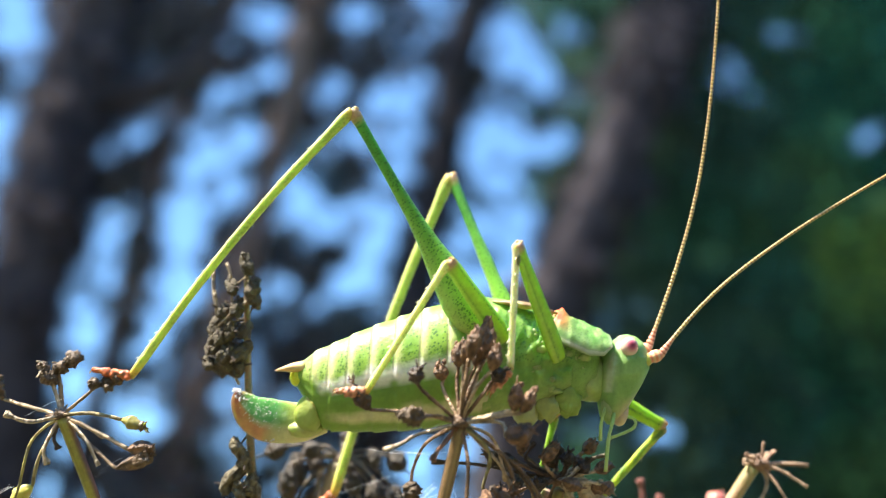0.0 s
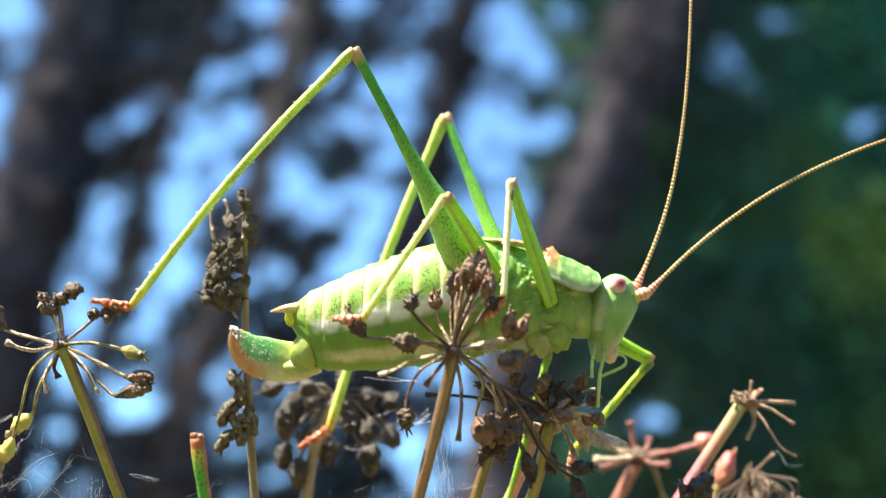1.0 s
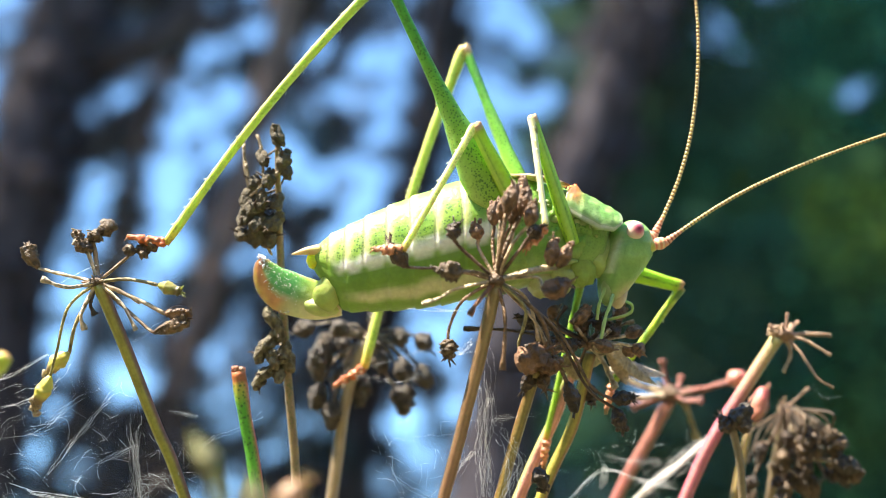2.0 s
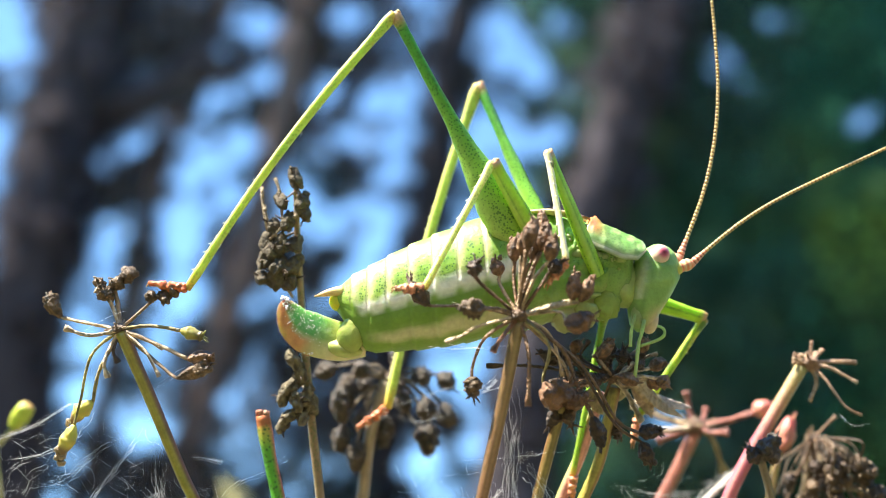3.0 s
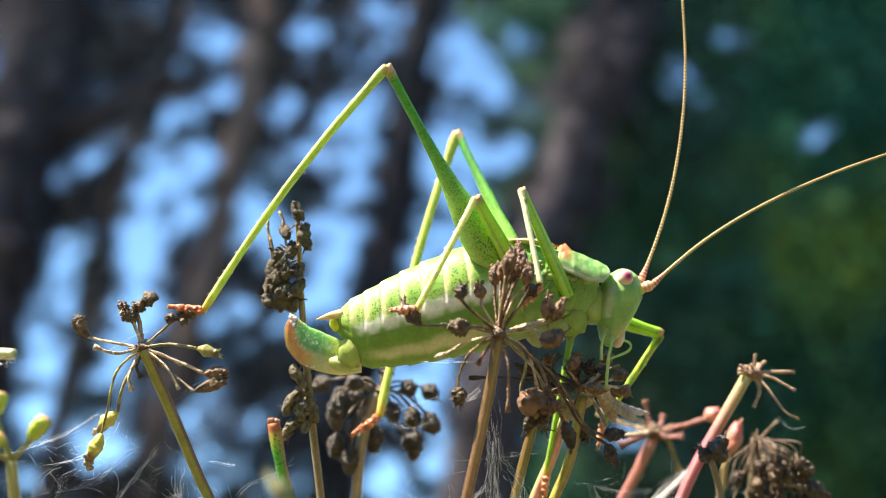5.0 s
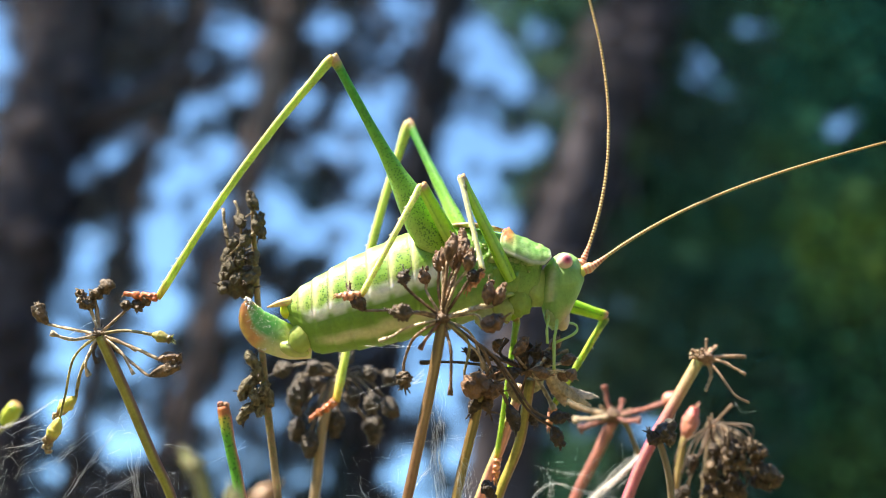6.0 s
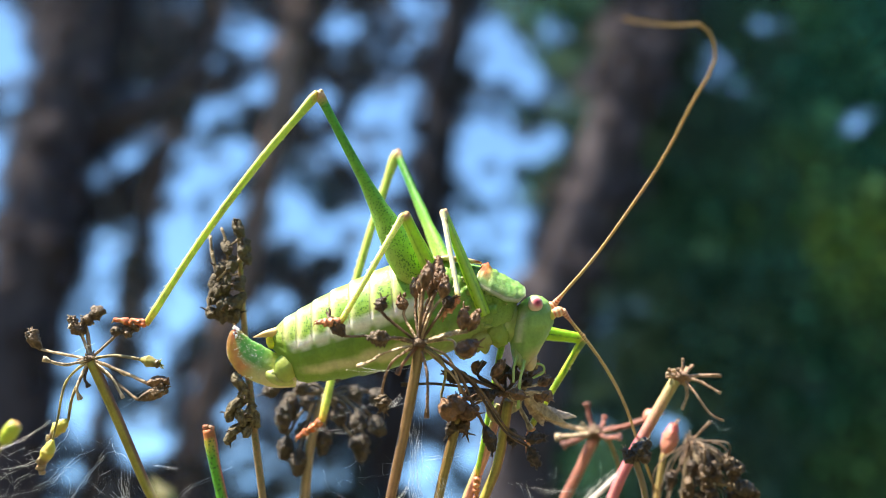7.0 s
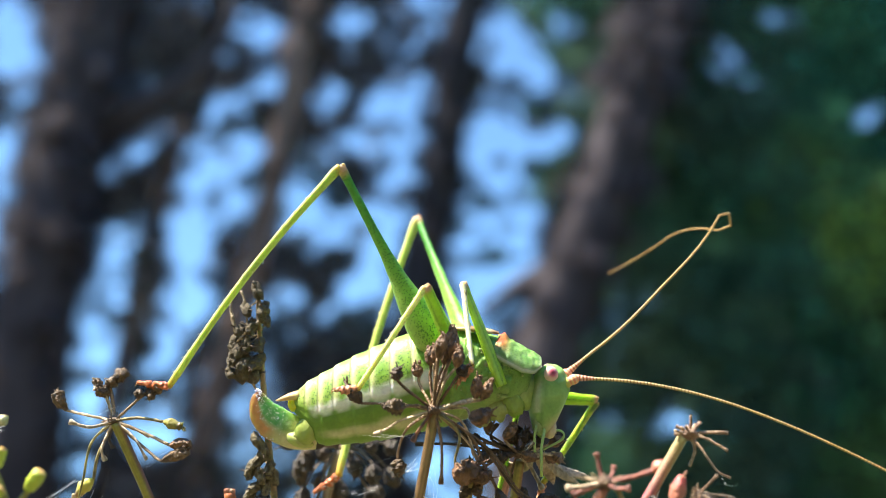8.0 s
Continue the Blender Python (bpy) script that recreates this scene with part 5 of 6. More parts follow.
    for x, z, r, tone in ((8.55, -2.0, 1.25, (0.26, 0.38, 0.08)), (7.2, -2.4, 1.2, (0.34, 0.40, 0.13)), (5.6, -2.9, 1.1, (0.40, 0.42, 0.18))):
        for side in (-1, 1):
            s.lump((x, side * 1.0, z), (r * 0.8, 0.8, r), tone, 0.3, x, sides=22, rows=16, detail=2.4)
    skin("thorax", s)

    for side in (-1, 1):
        w = Shape()
        w.tube([(3.4, side * 1.2, 4.75), (4.8, side * 1.5, 4.6), (6.4, side * 1.4, 4.3), (7.9, side * 1.0, 3.9)], [(0, 0.08), (0.25, 0.2), (0.6, 0.24), (0.85, 0.16), (1, 0.08)],
               lambda u, v: mixed((0.52, 0.45, 0.26), (0.20, 0.10, 0.05), min(max(0.5 + 1.6 * noise.noise(Vector((u * 7, v * 4, side))), 0), 1)), sides=14, steps=8, flat=2.6, rough=0.45, seed=side)
        skin("wing_stub", w, HORN, "short brown and cream wing stub")
    for side in (-1, 1):
        c = Shape()
        c.tube([(-9.9, side * 0.5, 0.15), (-10.9, side * 0.75, 0.1), (-11.95, side * 0.6, -0.08)], [(0, 0.42), (0.5, 0.27), (1, 0.04)], lambda u, v: mixed((0.62, 0.50, 0.20), (0.74, 0.42, 0.22), u), sides=12, steps=6)
        skin("cercus", c, HORN, "pale orange tail spike")
    p = Shape()
    p.lump((-10.45, -0.25, -0.6), (0.55, 0.7, 0.6), (0.62, 0.64, 0.03), 0.3, 4.0, sides=16, rows=10)
    skin("tail_plate", p)


def build_ovipositor():
    """The curved blade and its swollen base; its space turns about a pivot."""
    s = Shape()
    mid = [(-8.6, -3.4), (-10.2, -3.75), (-11.5, -3.72), (-12.75, -3.5), (-13.7, -3.0), (-14.35, -2.25), (-14.75, -1.5)]
    half = [(0, 1.15), (0.17, 1.4), (0.34, 1.5), (0.5, 1.55), (0.68, 1.3), (0.85, 0.85), (0.95, 0.5), (1, 0.2)]
    line = smooth_path([(x, 0, z) for x, z in mid], 8)
    loops, n = [], len(line)
    for i, c in enumerate(line):
        t = (line[min(i + 1, n - 1)] - line[max(i - 1, 0)]).normalized()
        h = Vector((0, 1, 0)).cross(t).normalized()
        u = i / (n - 1)
        r = between(half, u)
        loop = []
        for k in range(28):
            a = 2 * math.pi * k / 28
            saw = 0.025 * math.sin(i * 2.1) * (1 if abs(math.sin(a)) > 0.9 and u > 0.4 else 0)
            loop.append(c + h * ((r + saw) * math.sin(a)) + Vector((0, 1, 0)) * (0.5 - 0.3 * u) * math.cos(a) * (1 - 0.4 * abs(math.sin(a))))
        loops.append(loop)

    def tint(u, w):
        e = math.sin(2 * math.pi * w)
        n = noise.noise(Vector((u * 14, e * 2.5, 3.0)))
        c = mixed((0.40, 0.46, 0.12), (0.12, 0.40, 0.12), min(max((u - 0.24) * 6, 0), 1))
        c = mixed(c, (0.40, 0.52, 0.30), max(0, n) * 1.2)
        out = min(max(u * 5 - 1.5, 0), 1)
        low = min(max((-0.18 - e + 0.25 * max(u - 0.6, 0) * 4 + 0.08 * n) * 8, 0), 1) * out
        c = mixed(c, mixed((0.58, 0.28, 0.12), (0.44, 0.15, 0.08), min(max(u * 2 - 1 + n, 0), 1)), low)
        c = mixed(c, (0.74, 0.66, 0.40), min(max((-0.12 - e) * 7, 0), 1) * min(max(2.2 - u * 4.4, 0), 1) * 0.85)
        c = mixed(c, (0.36, 0.12, 0.08), min(max((u - 0.80) * 7 + 0.5 * n, 0), 1) * 0.75)
        seam = math.exp(-((e + 0.17 - max(u - 0.6, 0)) / 0.05) ** 2) * out * (0.5 + 0.5 * n)
        return (*mixed(c, (0.88, 0.84, 0.70), min(max(seam, 0), 1)), 0.0)
    s.rings(loops, tint)
    for i in range(34):
        k = int(n * (0.42 + 0.56 * i / 34))
        h = Vector((0, 1, 0)).cross((line[min(k + 1, n - 1)] - line[k - 1]).normalized())
        s.lump(line[k] - h * between(half, k / (n - 1)) * 0.99, (0.07, 0.05, 0.07), (0.34, 0.12, 0.07), 0.3, i, sides=6, rows=4)
    rng = random.Random(8)
    for i in range(170):
        k = n // 3 + int((n - n // 3 - 2) * rng.random() ** 0.8)
        e = rng.uniform(-0.4, 0.45) if i % 4 else rng.uniform(0.4, 0.95)
        h = Vector((0, 1, 0)).cross((line[k + 1] - line[k]).normalized())
        w = (0.5 - 0.3 * k / n) * math.sqrt(1 - e * e) * (1 - 0.4 * abs(e))
        p = line[k] - h * between(half, k / n) * -e - Vector((0, w + 0.005, 0))
        q = rng.choice((0.016, 0.022, 0.03, 0.042))
        s.lump(p, (q * 1.3, q * 0.7, q), (0.86, 0.85, 0.80), 0.3, i, sides=6, rows=4)
    for i in range(46):
        k = n - 1 - int(rng.random() ** 1.6 * n * 0.16)
        h = Vector((0, 1, 0)).cross((line[min(k + 1, n - 1)] - line[min(k, n - 2)]).normalized()) if k < n - 1 else Vector((-1, 0, 0))
        p = line[k] + Vector((rng.uniform(-0.25, 0.25), rng.uniform(-0.3, 0.1), rng.uniform(-0.1, 0.22)))
        q = rng.uniform(0.03, 0.085)
        s.lump(p, (q, q, q), (0.85, 0.86, 0.88), 0.5, i, sides=7, rows=5)
    for i in range(6):
        s.lump((-12.4 + rng.uniform(-0.3, 0.3), rng.uniform(-0.3, 0), -5.0 + rng.uniform(-0.15, 0.15)), (0.08, 0.08, 0.08), (0.85, 0.84, 0.8), 0.5, i, sides=7, rows=5)
    blade = skin("ovipositor", s, None, "curved green blade with a brown saw edge")
    b = Shape()
    for side in (-1, 1):
        b.lump((-9.55, side * 0.75, -3.1), (1.0, 0.7, 1.3), lambda u, w: mixed((0.42, 0.50, 0.12), (0.32, 0.44, 0.09), u), 0.12, side, sides=24, rows=18)
    b.lump((-9.9, 0, -4.15), (1.3, 1.05, 0.7), (0.42, 0.50, 0.16), 0.1, 5.0, sides=24, rows=16)
    b.lump((-9.0, -0.9, -2.4), (0.5, 0.45, 0.6), (0.5, 0.5, 0.12), 0.2, 6.0, sides=16, rows=10)
    skin("ovipositor_base", b, None, "swollen yellow-green base", parent=blade)
    return blade


def build_pronotum():
    s = Shape()
    rows = []
    n, m = 44, 50
    for i in range(n + 1):
        u = i / n
        x = 7.9 + 3.7 * u
        top = between([(0, 4.1), (0.12, 4.2), (0.25, 3.75), (0.55, 3.2), (0.85, 2.75), (1, 2.4)], u)
        low = between([(0, 2.3), (0.2, 1.9), (0.6, 1.15), (0.85, 1.1), (1, 1.7)], u)
        half = between([(0, 2.2), (0.3, 2.5), (0.8, 2.35), (1, 2.0)], u)
        loop = []
        for out in (1.0, 0.9):
            arc = [math.pi * k / (m - 1) for k in range(m)]
            for a in (arc if out == 1.0 else reversed(arc)):
                flare = 1 + 0.05 * abs(math.cos(a)) ** 6 * (1 if out == 1.0 else 1.05)
                wrinkle = 0.09 * noise.noise(Vector((x * 2.4, math.cos(a) * 3.4, math.sin(a) * 3.4))) + 0.03 * noise.noise(Vector((x * 6, math.cos(a) * 9, math.sin(a) * 9)))
                loop.append(Vector((x - 0.5 * math.cos(a) ** 2 * (1 - u), half * math.cos(a) * flare, low - 0.1 + (top - low + 0.1) * math.sin(a) ** 0.8 * (out + wrinkle))))
        rows.append(loop)

    def tint(u, w):
        a = (w * 2 if w < 0.5 else 2 - w * 2) * math.pi
        e = math.sin(a)
        nn = noise.noise(Vector((u * 5, e * 4, 6.0)))
        c = mixed((0.13, 0.33, 0.06), (0.25, 0.45, 0.12), min(max(0.5 + 1.1 * nn, 0), 1))
        c = mixed(c, (0.72, 0.74, 0.55), math.exp(-((e - 0.1) / 0.09) ** 2) * 0.9)
        c = mixed(c, (0.72, 0.74, 0.55), max(0, (u - 0.93) * 9) * 0.5)
        red = math.exp(-((u - 0.09) / 0.13) ** 2) * min(max((e - 0.35) * 3, 0), 1)
        return (*mixed(c, (0.72, 0.11, 0.035), red), 0.3 if e > 0.3 else 0.0)
    s.rings(rows, tint)
    shield = skin("pronotum", s, None, "saddle-shaped neck shield with a cream edge")
    b = Shape()
    b.lump((9.0, 0, 0.4), (2.1, 2.05, 2.7), lambda u, w: (*mixed((0.16, 0.34, 0.06), (0.26, 0.42, 0.11), 0.5 + 0.5 * noise.noise(Vector((u * 5, w * 5, 1)))), 0.2), 0.12, 2.0, sides=32, rows=24)
    b.lump((10.2, 0, -0.7), (1.5, 1.5, 1.7), (0.34, 0.48, 0.14), 0.15, 7.0, sides=24, rows=16)
    skin("prothorax", b, parent=shield)
    return shield


EYE_AT = Vector((12.85, -1.62, 1.62))
ROOTS = (Vector((14.55, 0.55, 1.55)), Vector((15.15, -0.7, 1.05)))


def build_head():
    s = Shape()
    axis = [(0, 12.75, 2.4, 0.15, 0.2), (0.06, 12.74, 2.15, 0.8, 1.0), (0.16, 12.70, 1.6, 1.38, 1.6), (0.3, 12.68, 0.75, 1.74, 1.9), (0.45, 12.6, -0.25, 1.88, 1.95), (0.6, 12.35, -1.3, 1.62, 1.75),
            (0.75, 12.1, -2.3, 1.25, 1.45), (0.9, 11.9, -3.2, 0.9, 1.1), (1.0, 11.8, -3.85, 0.3, 0.45)]
    rows, n, m = [], 40, 44
    for i in range(n + 1):
        x, z, fb, hy = between(axis, i / n)
        loop = []
        for k in range(m):
            a = 2 * math.pi * k / m
            cheek = 1 + 0.05 * math.exp(-((math.cos(a) + 0.55) / 0.25) ** 2) * (1 if 0.3 < i / n < 0.75 else 0)
            loop.append(Vector((x + math.cos(a) * fb * cheek + 0.12 * math.sin(a) ** 2, math.sin(a) * hy * cheek, z + 0.28 * math.cos(a) * fb * 0.6)))
        rows.append(loop)

    def tint(u, w):
        nn = noise.noise(Vector((u * 6, math.cos(w * 6.28) * 2, math.sin(w * 6.28) * 2)))
        c = mixed((0.19, 0.37, 0.10), (0.27, 0.46, 0.13), 0.5 + 0.8 * nn)
        front = math.cos(w * 6.28)
        c = mixed(c, (0.58, 0.52, 0.28), min(max((u - 0.66 + 0.06 * nn) * 5, 0), 1) * min(max(front * 1.4 + 0.5, 0), 1) * 0.9)
        seam = math.exp(-((front + 0.3 + 0.5 * (u - 0.4)) / 0.05) ** 2) * (1 if 0.25 < u < 0.85 else 0)
        rim = math.exp(-((front + 0.62) / 0.16) ** 2) * min(max((u - 0.1) * 6, 0), 1) * (1 if u < 0.62 else 0)
        c = mixed(c, (0.62, 0.66, 0.48), rim * 0.7)
        return (*mixed(c, (0.11, 0.24, 0.07), seam * 0.5), 0.0)
    s.rings(rows, tint)
    for side in (-1, 1):
        s.lump((12.35, side * 0.35, -3.0), (0.62, 0.6, 0.95), (0.60, 0.50, 0.32), 0.15, side, sides=16, rows=12)
        s.lump((11.5, side * 0.8, -2.6), (0.5, 0.4, 1.0), (0.30, 0.44, 0.16), 0.15, side + 3, sides=16, rows=12)
    head = skin("head", s)
    for side in (-1, 1):
        c = Vector((EYE_AT.x, side * 1.5, EYE_AT.z))

        def iris(u, w):
            d = math.cos(2 * math.pi * w)
            k = math.exp(-((w - 0.79) / 0.10) ** 2) * math.exp(-((u - 0.42) / 0.19) ** 2)
            return mixed(mixed((0.74, 0.58, 0.46), (0.58, 0.13, 0.20), min(k * 1.7, 1)), (0.16, 0.02, 0.05), max(0, k - 0.6) * 2.2)
        e = Shape()
        e.lump(c, (0.62, 0.54, 0.70), iris, sides=28, rows=20)
        skin("eye", e, EYE, "round raspberry-pink eye", parent=head)
    for i, root in enumerate(ROOTS):
        k = Shape()
        y = root.y
        k.tube([(13.2, y * 0.9, 0.25 + (0.5 if i == 0 else -0.2)), (14.0, y, root.z - 0.42), root + Vector((0.06, 0, 0.05))], [(0, 0.75), (0.35, 0.56), (0.6, 0.44), (0.68, 0.36), (0.74, 0.46), (0.9, 0.44), (0.96, 0.34), (1, 0.3)],
               lambda u, w: mixed((0.42, 0.50, 0.06), (0.62, 0.58, 0.14), u) if u < 0.6 else mixed((0.78, 0.58, 0.36), (0.66, 0.20, 0.10), 0.5 + 0.5 * math.sin(u * 42 + 1.2 * math.cos(6.28 * w))), sides=18, steps=14)
        skin("antenna_base", k, HORN, "yellow-green root with orange rings", parent=head)
    for pts, r in (([(11.9, -1.0, -2.9), (11.62, -1.4, -4.0), (11.45, -1.4, -4.7), (11.25, -1.35, -7.0)], 0.22), ([(11.3, -1.0, -2.6), (10.98, -1.2, -3.6), (10.9, -1.2, -4.9)], 0.2),
                   ([(12.1, 0.3, -3.3), (13.35, 0.6, -3.5), (13.65, 0.7, -3.95), (13.2, 0.6, -4.4), (11.7, 0.3, -4.95)], 0.18)):
        q = Shape()
        q.tube(pts, [(0, r * 0.7), (0.45, r * 0.5), (0.5, r * 0.66), (0.9, r * 0.56), (1, r * 0.7)], lambda u, w: mixed((0.30, 0.50, 0.18), (0.40, 0.56, 0.2), u), sides=10, steps=6)
        skin("palp", q, None, "slender green mouth feeler", parent=head)
    return head


# ---- legs: hip, knee and foot in millimetres of the resting body ----
LEGS = {
    "near_hind": ((2.76, -2.5, 2.1), (-5.96, -3.0, 17.67), (-21.9, -1.8, -0.35)),
    "far_hind": ((5.79, 2.4, 0.89), (0.57, 7.0, 14.52), (-8.8, 7.0, -10.1)),
    "near_middle": ((4.31, -2.6, 1.9), (0.4, -6.0, 7.34), (-5.1, -6.7, -1.0)),
    "near_front": ((7.97, -2.3, 0.6), (4.83, -6.0, 8.56), (4.26, -6.5, 0.44)),
    "far_front": ((10.2, 1.8, -1.17), (15.9, 3.5, -4.4), (9.97, 3.5, -11.1)),
    "far_middle": ((7.06, 2.0, -1.17), (8.1, 3.0, -3.6), (5.0, 3.5, -15.2)),
}
TARSI = {"near_hind": (-0.95, 0.0, 0.18), "far_hind": (-0.85, 0.0, -0.5), "near_middle": (-0.95, 0.0, 0.05), "near_front": (-0.5, 0.0, -0.55), "far_front": (-0.2, 0.0, -0.9), "far_middle": (-0.1, 0.0, -1.0)}


def build_leg(name):
    hip, knee, foot = (Vector(p) for p in LEGS[name])
    a, b = (knee - hip).length, (foot - knee).length
    hind, front = "hind" in name, "front" in name
    rng = random.Random(name)
    f = Shape()
    if hind:
        table = [(0, 0.75), (0.06, 1.32), (0.16, 1.45), (0.28, 1.16), (0.4, 0.74), (0.52, 0.51), (0.66, 0.40), (0.82, 0.36), (0.93, 0.37), (0.97, 0.44), (1, 0.36)]
        if name == "far_hind":
            table = [(u, min(r, 0.36 + 0.5 * r)) if u < 0.5 else (u, r) for u, r in table]
            table = [(u, 0.72 * r) if 0.1 < u < 0.45 else (u, r) for u, r in table]
    else:
        table = [(0, 0.62), (0.15, 0.72), (0.5, 0.62), (0.88, 0.48), (0.96, 0.52), (1, 0.42)]

    def thigh(u, w):
        streak = max(math.cos(2 * math.pi * (w - 0.35)), 0) ** 5 * (max(1 - u * 1.3, 0.0) if hind else 0.6)
        base = mixed((0.27, 0.54, 0.045), (0.07, 0.29, 0.04), min(u * 1.3, 1.0)) if hind else mixed((0.36, 0.62, 0.025), (0.38, 0.60, 0.03), u)
        c = mixed(base, (0.46, 0.62, 0.18), streak * 0.85)
        row = 1.0
        if not hind:
            row = max(math.cos(2 * math.pi * 5 * w), 0) ** 2
            c = mixed(c, (0.11, 0.30, 0.02), 0.55 * row ** 2 * min(max((0.95 - u) * 20, 0), 1))
        c = mixed(c, (0.66, 0.40, 0.20), min(max((u - 0.93) * 22, 0), 1))
        return (*c, (0.8 if hind else 0.9) * row * (1 - streak * 0.9) * min(max((0.97 - u) * 30, 0), 1))
    f.tube([(0, 0, 0), (0, 0, a)], table, thigh, sides=28, steps=56, flat=0.62 if hind else 0.7, rough=0.03)
    for k in (-1, 1):
        f.lump((0.1, k * 0.17, a - 0.3), (0.26, 0.16, 0.36), (0.68, 0.48, 0.26), 0.2, k + a, sides=14, rows=10)
        f.lump((0.28, k * 0.16, a - 0.06), (0.15, 0.12, 0.16), (0.60, 0.33, 0.14), 0.3, k + a, sides=10, rows=8)
    femur = skin("femur", f, LEG, "speckled green thigh")
    t = Shape()
    r = {"near_hind": 0.34, "far_hind": 0.42, "far_front": 0.32}.get(name, 0.265)

    def shin(u, w):
        c = mixed((0.40, 0.50, 0.12), (0.50, 0.58, 0.13), u) if hind else mixed((0.64, 0.67, 0.34), (0.60, 0.64, 0.20), u)
        if name == "far_middle":
            c = mixed((0.28, 0.44, 0.06), (0.24, 0.36, 0.05), u)
        if name == "near_front":
            c = mixed((0.76, 0.74, 0.55), (0.72, 0.72, 0.5), u)
        if name == "far_front":
            k = noise.noise(Vector((u * 7, math.cos(6.28 * w) * 1.2, math.sin(6.28 * w) * 1.2)))
            c = mixed((0.44, 0.54, 0.05), (0.10, 0.20, 0.04), min(max(0.3 + 2.0 * k, 0), 1))
            c = mixed(c, (0.45, 0.22, 0.08), min(max(-k * 2 - 0.5, 0), 1))
        # The pale sunlit edge of the shin is put into its pigment.
        lit_edge = max(math.cos(2 * math.pi * (w - 0.68)), 0) ** 4
        c = mixed(c, (0.72, 0.72, 0.30), lit_edge * 0.7)
        c = mixed(c, (0.50, 0.34, 0.10), max(min((0.04 - u) * 30, 1), 0))
        c = mixed(c, (0.62, 0.36, 0.07), min(max((u - 0.93) * 14, 0), 1))
        return (*c, 0.4 * (1 - lit_edge))
    bow = 0.5 if hind else 0.0
    t.tube([(0, 0, 0), (bow, 0, b * 0.33), (bow, 0, b * 0.66), (0, 0, b)], [(0, r * 0.95), (0.03, r * 1.25), (0.1, r), (0.8, r * 0.85), (0.95, r * 0.95), (1, r * 0.8)], shin, sides=16, steps=24, rough=0.05, flat=0.9)
    for i in range(26 if hind else 8):
        z = b * (0.12 + 0.86 * i / (26 if hind else 8)) + rng.uniform(-0.2, 0.2)
        s = rng.choice((-1, 1))
        c = bow * (1 - (2 * z / b - 1) ** 2)
        t.tube([(c + r * 0.8, s * r * 0.5, z), (c + r * 1.25, s * r * 0.7, z + 0.16)], [(0, 0.06), (1, 0.015)], (0.72, 0.68, 0.42), sides=5, steps=1)
    for i in range(60 if hind else 20):
        z, g = b * rng.uniform(0.06, 0.97), rng.uniform(0, 6.28)
        c = bow * (1 - (2 * z / b - 1) ** 2)
        t.tube([(c + r * 0.8 * math.cos(g), r * 0.7 * math.sin(g), z), (c + r * 1.25 * math.cos(g), r * 1.15 * math.sin(g), z + 0.2)], [(0, 0.02), (1, 0.006)], (0.8, 0.78, 0.62), sides=4, steps=1)
    if front:
        t.lump((0, -r * 0.75, b * 0.13), (0.16, 0.12, 0.38), (0.20, 0.22, 0.05), sides=10, rows=8)
    tibia = skin("tibia", t, LEG, "spiny yellow-green shin")
    g = Shape()
    d = Vector(TARSI[name]).normalized()
    side = d.orthogonal().normalized()
    reach = 2.7 if hind else 1.9
    red = (0.56, 0.13, 0.035) if hind else (0.60, 0.24, 0.13)
    sway = Vector((0, 0, 1)) if abs(d.x) > 0.5 else Vector((1, 0, 0))
    lobes = [(0, 0.28), (0.08, 0.38), (0.2, 0.34), (0.26, 0.28), (0.34, 0.37), (0.46, 0.34), (0.52, 0.26), (0.62, 0.35), (0.7, 0.3), (0.76, 0.2), (0.9, 0.19), (1, 0.2)]

    def foot_tint(u, w):
        k = noise.noise(Vector((u * 9 + reach, math.cos(6.28 * w) * 1.5, math.sin(6.28 * w) * 1.5 + a)))
        c = mixed(red, (0.16, 0.08, 0.05), min(max(0.2 + 1.6 * k, 0), 1))
        return mixed(c, (0.75, 0.58, 0.44), min(max(-k * 2.0 - 0.6, 0), 1))
    g.tube([(0, 0, 0), d * reach * 0.25 + sway * 0.07, d * reach * 0.5 - sway * 0.05, d * reach * 0.75 + sway * 0.05, d * reach], lobes, foot_tint, sides=18, steps=12, rough=0.4, seed=a)
    for k in (-1, 1):
        p = d * reach * 0.9
        g.tube([p, p + d * 0.3 + side * 0.14 * k, p + d * 0.45 + side * 0.16 * k + Vector((0, 0, -0.18))], [(0, 0.1), (1, 0.03)], (0.35, 0.15, 0.06), sides=6)
    tarsus = skin("tarsus", g, HORN, "rusty orange foot")
    return femur, tibia, tarsus, a, b


PIECES, FEELER = 30, 43.0
STATIONS = (0.0, 0.08, 0.2, 0.34, 0.5, 0.6, 0.75, 1.0)


